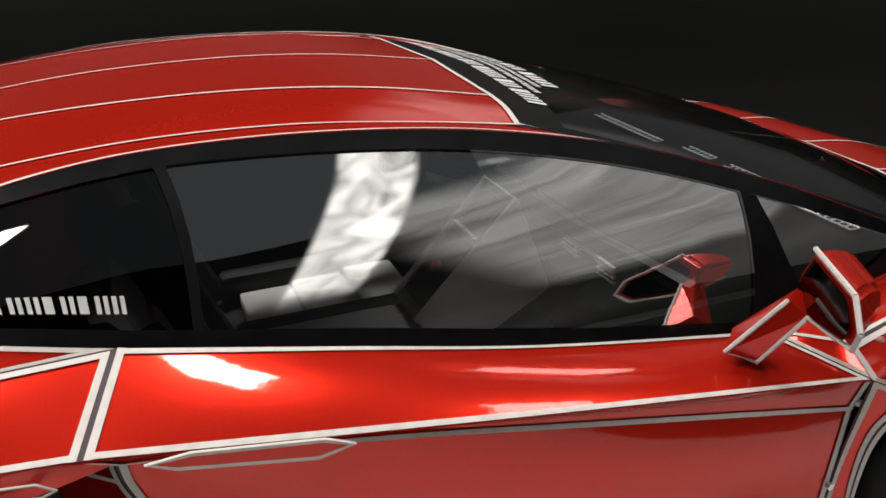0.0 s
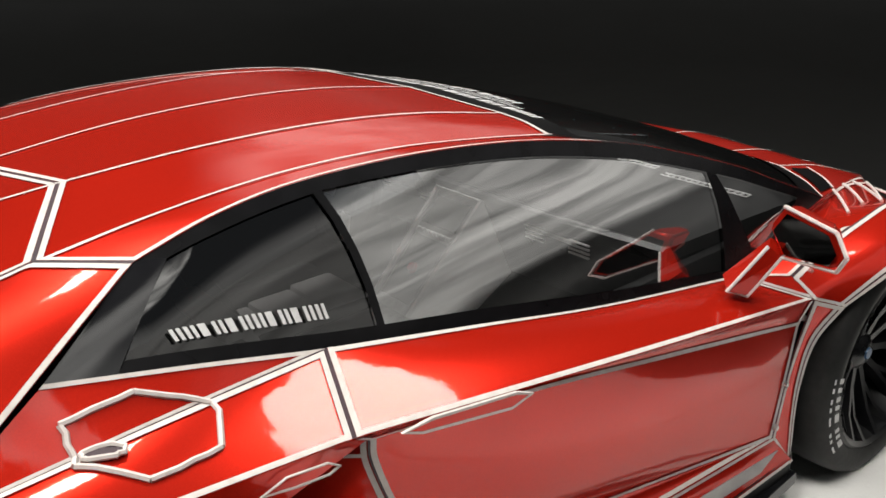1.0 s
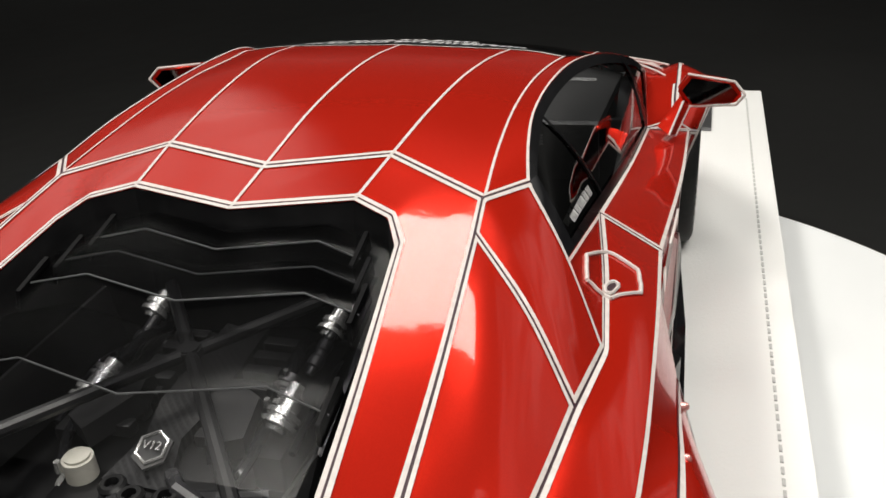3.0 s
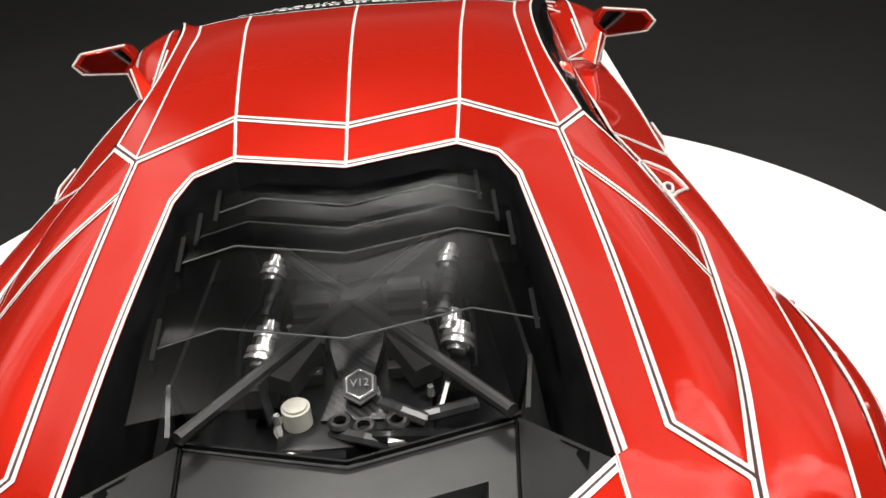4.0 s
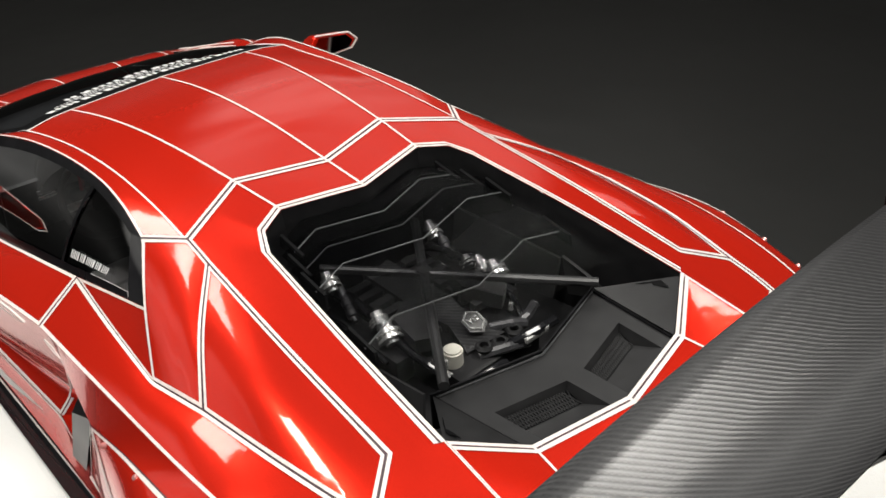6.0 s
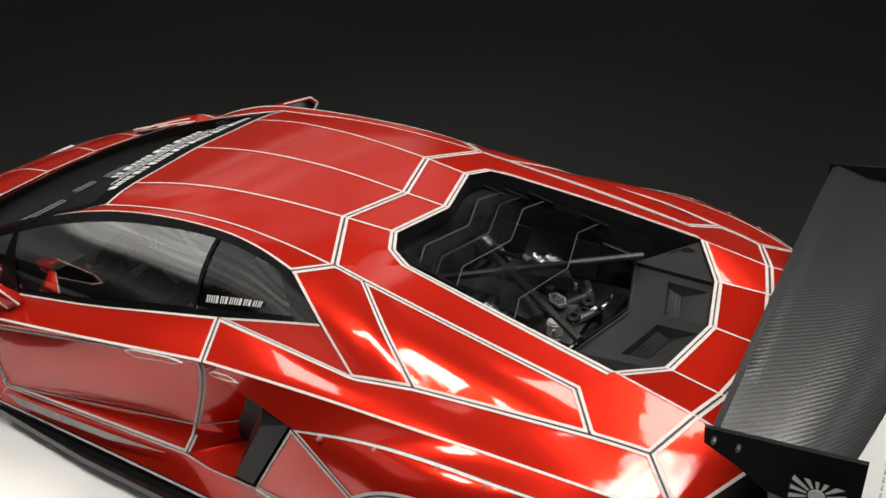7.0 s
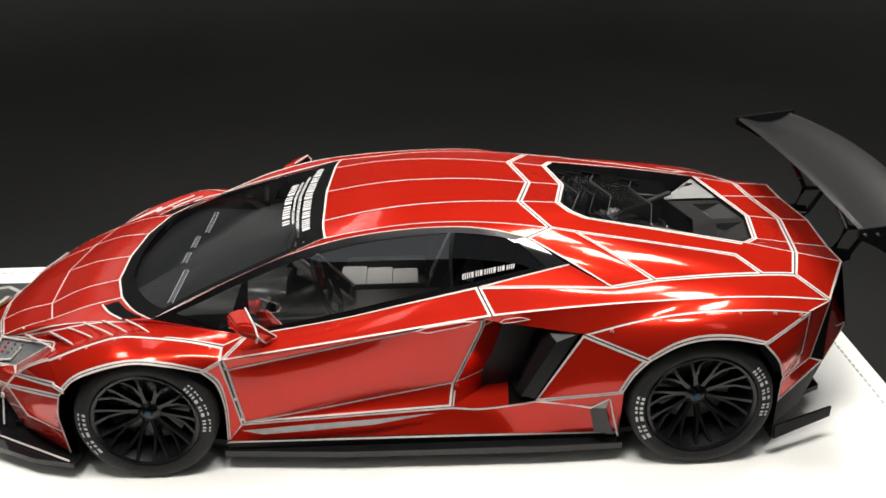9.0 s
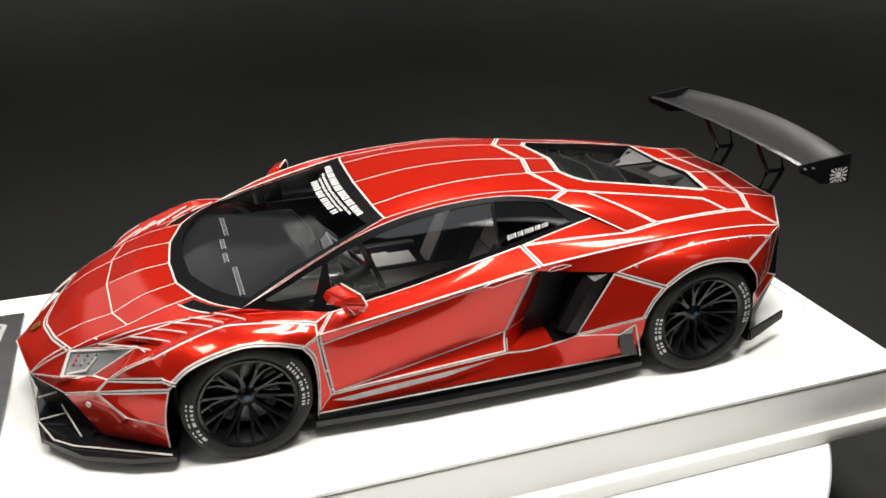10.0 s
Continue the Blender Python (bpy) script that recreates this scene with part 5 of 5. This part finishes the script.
for k in range(10):
    x, y = -.87 - k * .052, .165 if k % 2 else -.165
    part("engine_bolt", cyl_bm((x, y, .775), (x, y, .800), .009, .007, 8), SILVER, ENG)
for sgn in (1, -1):
    for pts, r in (([(-.84, .17, .80), (-.95, .19, .835), (-1.04, .205, .825)], .012), ([(-1.14, .20, .80), (-1.24, .205, .79), (-1.32, .18, .755)], .012), ([(-.86, .25, .76), (-1.02, .275, .80), (-1.20, .27, .77)], .008)):
        b = tube_bm(spline([Vector(q) for q in pts], 6), r, 8)
        part("hose", b if sgn > 0 else mirrored(b), GLOSS, ENG)
    b = prism_bm([(-.86, .345, .90), (-1.30, .385, .87), (-1.30, .36, .72), (-.86, .32, .72)], .01)
    part("bay_panel", b if sgn > 0 else mirrored(b), BAYPLASTIC, bay)
    b = prism_bm([(-1.31, .385, .885), (-1.46, .36, .875), (-1.50, .40, .80), (-1.33, .40, .74)], .01)
    part("bay_panel", b if sgn > 0 else mirrored(b), BAYPLASTIC, bay)

# ---- cabin ----
part("dashboard", prism_bm([(1.40, .70, .735), (1.52, .45, .725), (1.58, 0, .722), (1.52, -.45, .725), (1.40, -.70, .735), (.82, -.66, .725), (.74, -.30, .740), (.74, .30, .740), (.82, .66, .725)], .04), LEATHER_B, car)
part("dash_face", prism_bm([(.80, .66, .72), (.74, .30, .735), (.74, -.30, .735), (.80, -.66, .72), (.90, -.66, .45), (.86, 0, .45), (.90, .66, .45)], .02), PLASTICLID, car)
for y0, y1 in ((-.60, -.29), (-.24, -.08), (-.02, .12), (.20, .59)):
    bm = bmesh.new()
    k = int((y1 - y0) / .022)
    xx = 1.315 - ((y0 + y1) / 2) ** 2 * .22
    for i in range(k):
        y = y0 + i * .022
        for q in ((xx - .012, y + .010, .744, .004, .020, .003), (xx + .012, y + .010, .744, .004, .020, .003), (xx, y, .744, .024, .003, .003)):
            add_bm(bm, box_bm(*q))
    part("demister_vent", bm, LETTER, car)
# centre console: a sloping panel with bright edges
c0, c1, c2, c3 = Vector((.40, .09, .46)), Vector((.40, -.09, .46)), Vector((.68, -.10, .745)), Vector((.68, .10, .745))
console = part("centre_console", prism_bm([c0, c1, c2, c3], -.05), LEATHER_G, car, "sloping centre console with bright edges")
up = (c1 - c0).cross(c2 - c1).normalized()
up = up if up.z > 0 else -up
part("console_edge", tube_bm([c0 + up * .008, c3 + up * .008, c2 + up * .008, c1 + up * .008], .009, 6), SILVERLINE, console)
part("console_side", prism_bm([c1 + Vector((0, -.004, .004)), c2 + Vector((0, -.004, .004)), Vector((.74, -.155, .52)), Vector((.46, -.150, .36))], .006), LEATHER_W, console)
for t0, t1, mt in ((.70, .94, GLOSS), (.08, .60, LEATHER_B)):
    q = [c0.lerp(c3, t0).lerp(c1.lerp(c2, t0), .12), c0.lerp(c3, t0).lerp(c1.lerp(c2, t0), .88), c0.lerp(c3, t1).lerp(c1.lerp(c2, t1), .88), c0.lerp(c3, t1).lerp(c1.lerp(c2, t1), .12)]
    part("console_screen", prism_bm([v + up * .006 for v in q], .003), mt, console)
for k in range(8):
    q = c0.lerp(c3, .64).lerp(c1.lerp(c2, .64), .14 + .72 * k / 7) + up * .010
    part("console_button", box_bm(*q, .012, .014, .012, .002), SILVERLINE, console)
q = c0.lerp(c3, .34).lerp(c1.lerp(c2, .34), .5) + up * .012
part("start_button", cyl_bm(q, q + up * .01, .018, .014, 14), RED_TRIM, console)
part("tunnel", box_bm(.05, 0, .33, .95, .20, .22, .03), LEATHER_G, car)
part("dash_script", box_bm(.757, -.334, .680, .004, .13, .012, .001), SILVERLINE, car)
for y in (-.42, -.25, .25, .50):
    for k in range(4):
        part("vent_slat", box_bm(.748, y, .655 + k * .012, .008, .075, .004), SILVERLINE, car)


def seat(y):
    root = part("seat", prism_bm([(.50, y - .23, .30), (.50, y + .23, .30), (-.08, y + .23, .26), (-.08, y - .23, .26)], .10), LEATHER_B, car, "white and black bucket seat")
    for k in range(3):
        part("seat_cushion", box_bm(.42 - k * .16, y, .415 - k * .012, .158, .29, .05, .012), LEATHER_W, root)
    for s in (-1, 1):
        part("seat_bolster", box_bm(.22, y + s * .19, .41, .50, .08, .12, .03), LEATHER_B, root)
    tilt = Matrix.Translation((-.08, y, .36)) @ Matrix.Rotation(radians(-24), 4, "Y")
    part("seat_back", box_bm(-.05, 0, .27, .12, .44, .56, .04, tilt), LEATHER_B, root)
    for s in (-1, 1):
        part("seat_bolster", box_bm(.03, s * .185, .26, .11, .07, .50, .025, tilt), LEATHER_B, root)
    part("seat_cushion", box_bm(.015, 0, .22, .05, .27, .42, .02, tilt), LEATHER_W, root)
    part("headrest", box_bm(.0, 0, .50, .07, .26, .14, .03, tilt), LEATHER_W, root)
    return root


for y in (.36, -.36):
    seat(y).location = Vector((0, 0, -.05)) * S
# steering wheel
wm = Matrix.Translation((.50, .36, .70)) @ Matrix.Rotation(radians(-68), 4, "Y")
sw = lathe_bm([(.165 + .016 * math.cos(k * math.tau / 10), .016 * math.sin(k * math.tau / 10)) for k in range(11)], 40, "Z")
sw.transform(wm)
steer = part("steering_wheel", sw, LEATHER_B, car, "black steering wheel with a red mark")
for a in (200, 340, 90):
    part("wheel_spoke", tube_bm([wm @ Vector((0, 0, -.01)), wm @ Vector((.15 * math.cos(radians(a)), .15 * math.sin(radians(a)), 0))], .016, 8), LEATHER_G, steer)
part("airbag_pad", box_bm(0, 0, -.005, .11, .11, .03, .012, wm), LEATHER_B, steer)
part("column", tube_bm([wm @ Vector((0, 0, -.02)), (.80, .36, .58)], .04, 12), LEATHER_B, steer)
part("paddle", prism_bm([(.560, .395, .835), (.525, .425, .845), (.515, .440, .750), (.550, .420, .735)], .012), RED_TRIM, steer)
# instrument binnacle: a low glossy hood behind the steering wheel
hood = []
bm = bmesh.new()
for i in range(7):
    x, r = .70 + .05 * i, .17 - .008 * i * i / 3
    hood.append([bm.verts.new((x, .36 + r * math.cos(math.pi * k / 12), .70 + r * .52 * math.sin(math.pi * k / 12))) for k in range(13)])
for a, b in zip(hood, hood[1:]):
    for k in range(12):
        bm.faces.new((a[k], a[k + 1], b[k + 1], b[k]))
bm.faces.new(hood[0])
bmesh.ops.recalc_face_normals(bm, faces=bm.faces)
part("instrument_binnacle", bm, BINNACLE, car, "glossy grey instrument binnacle")
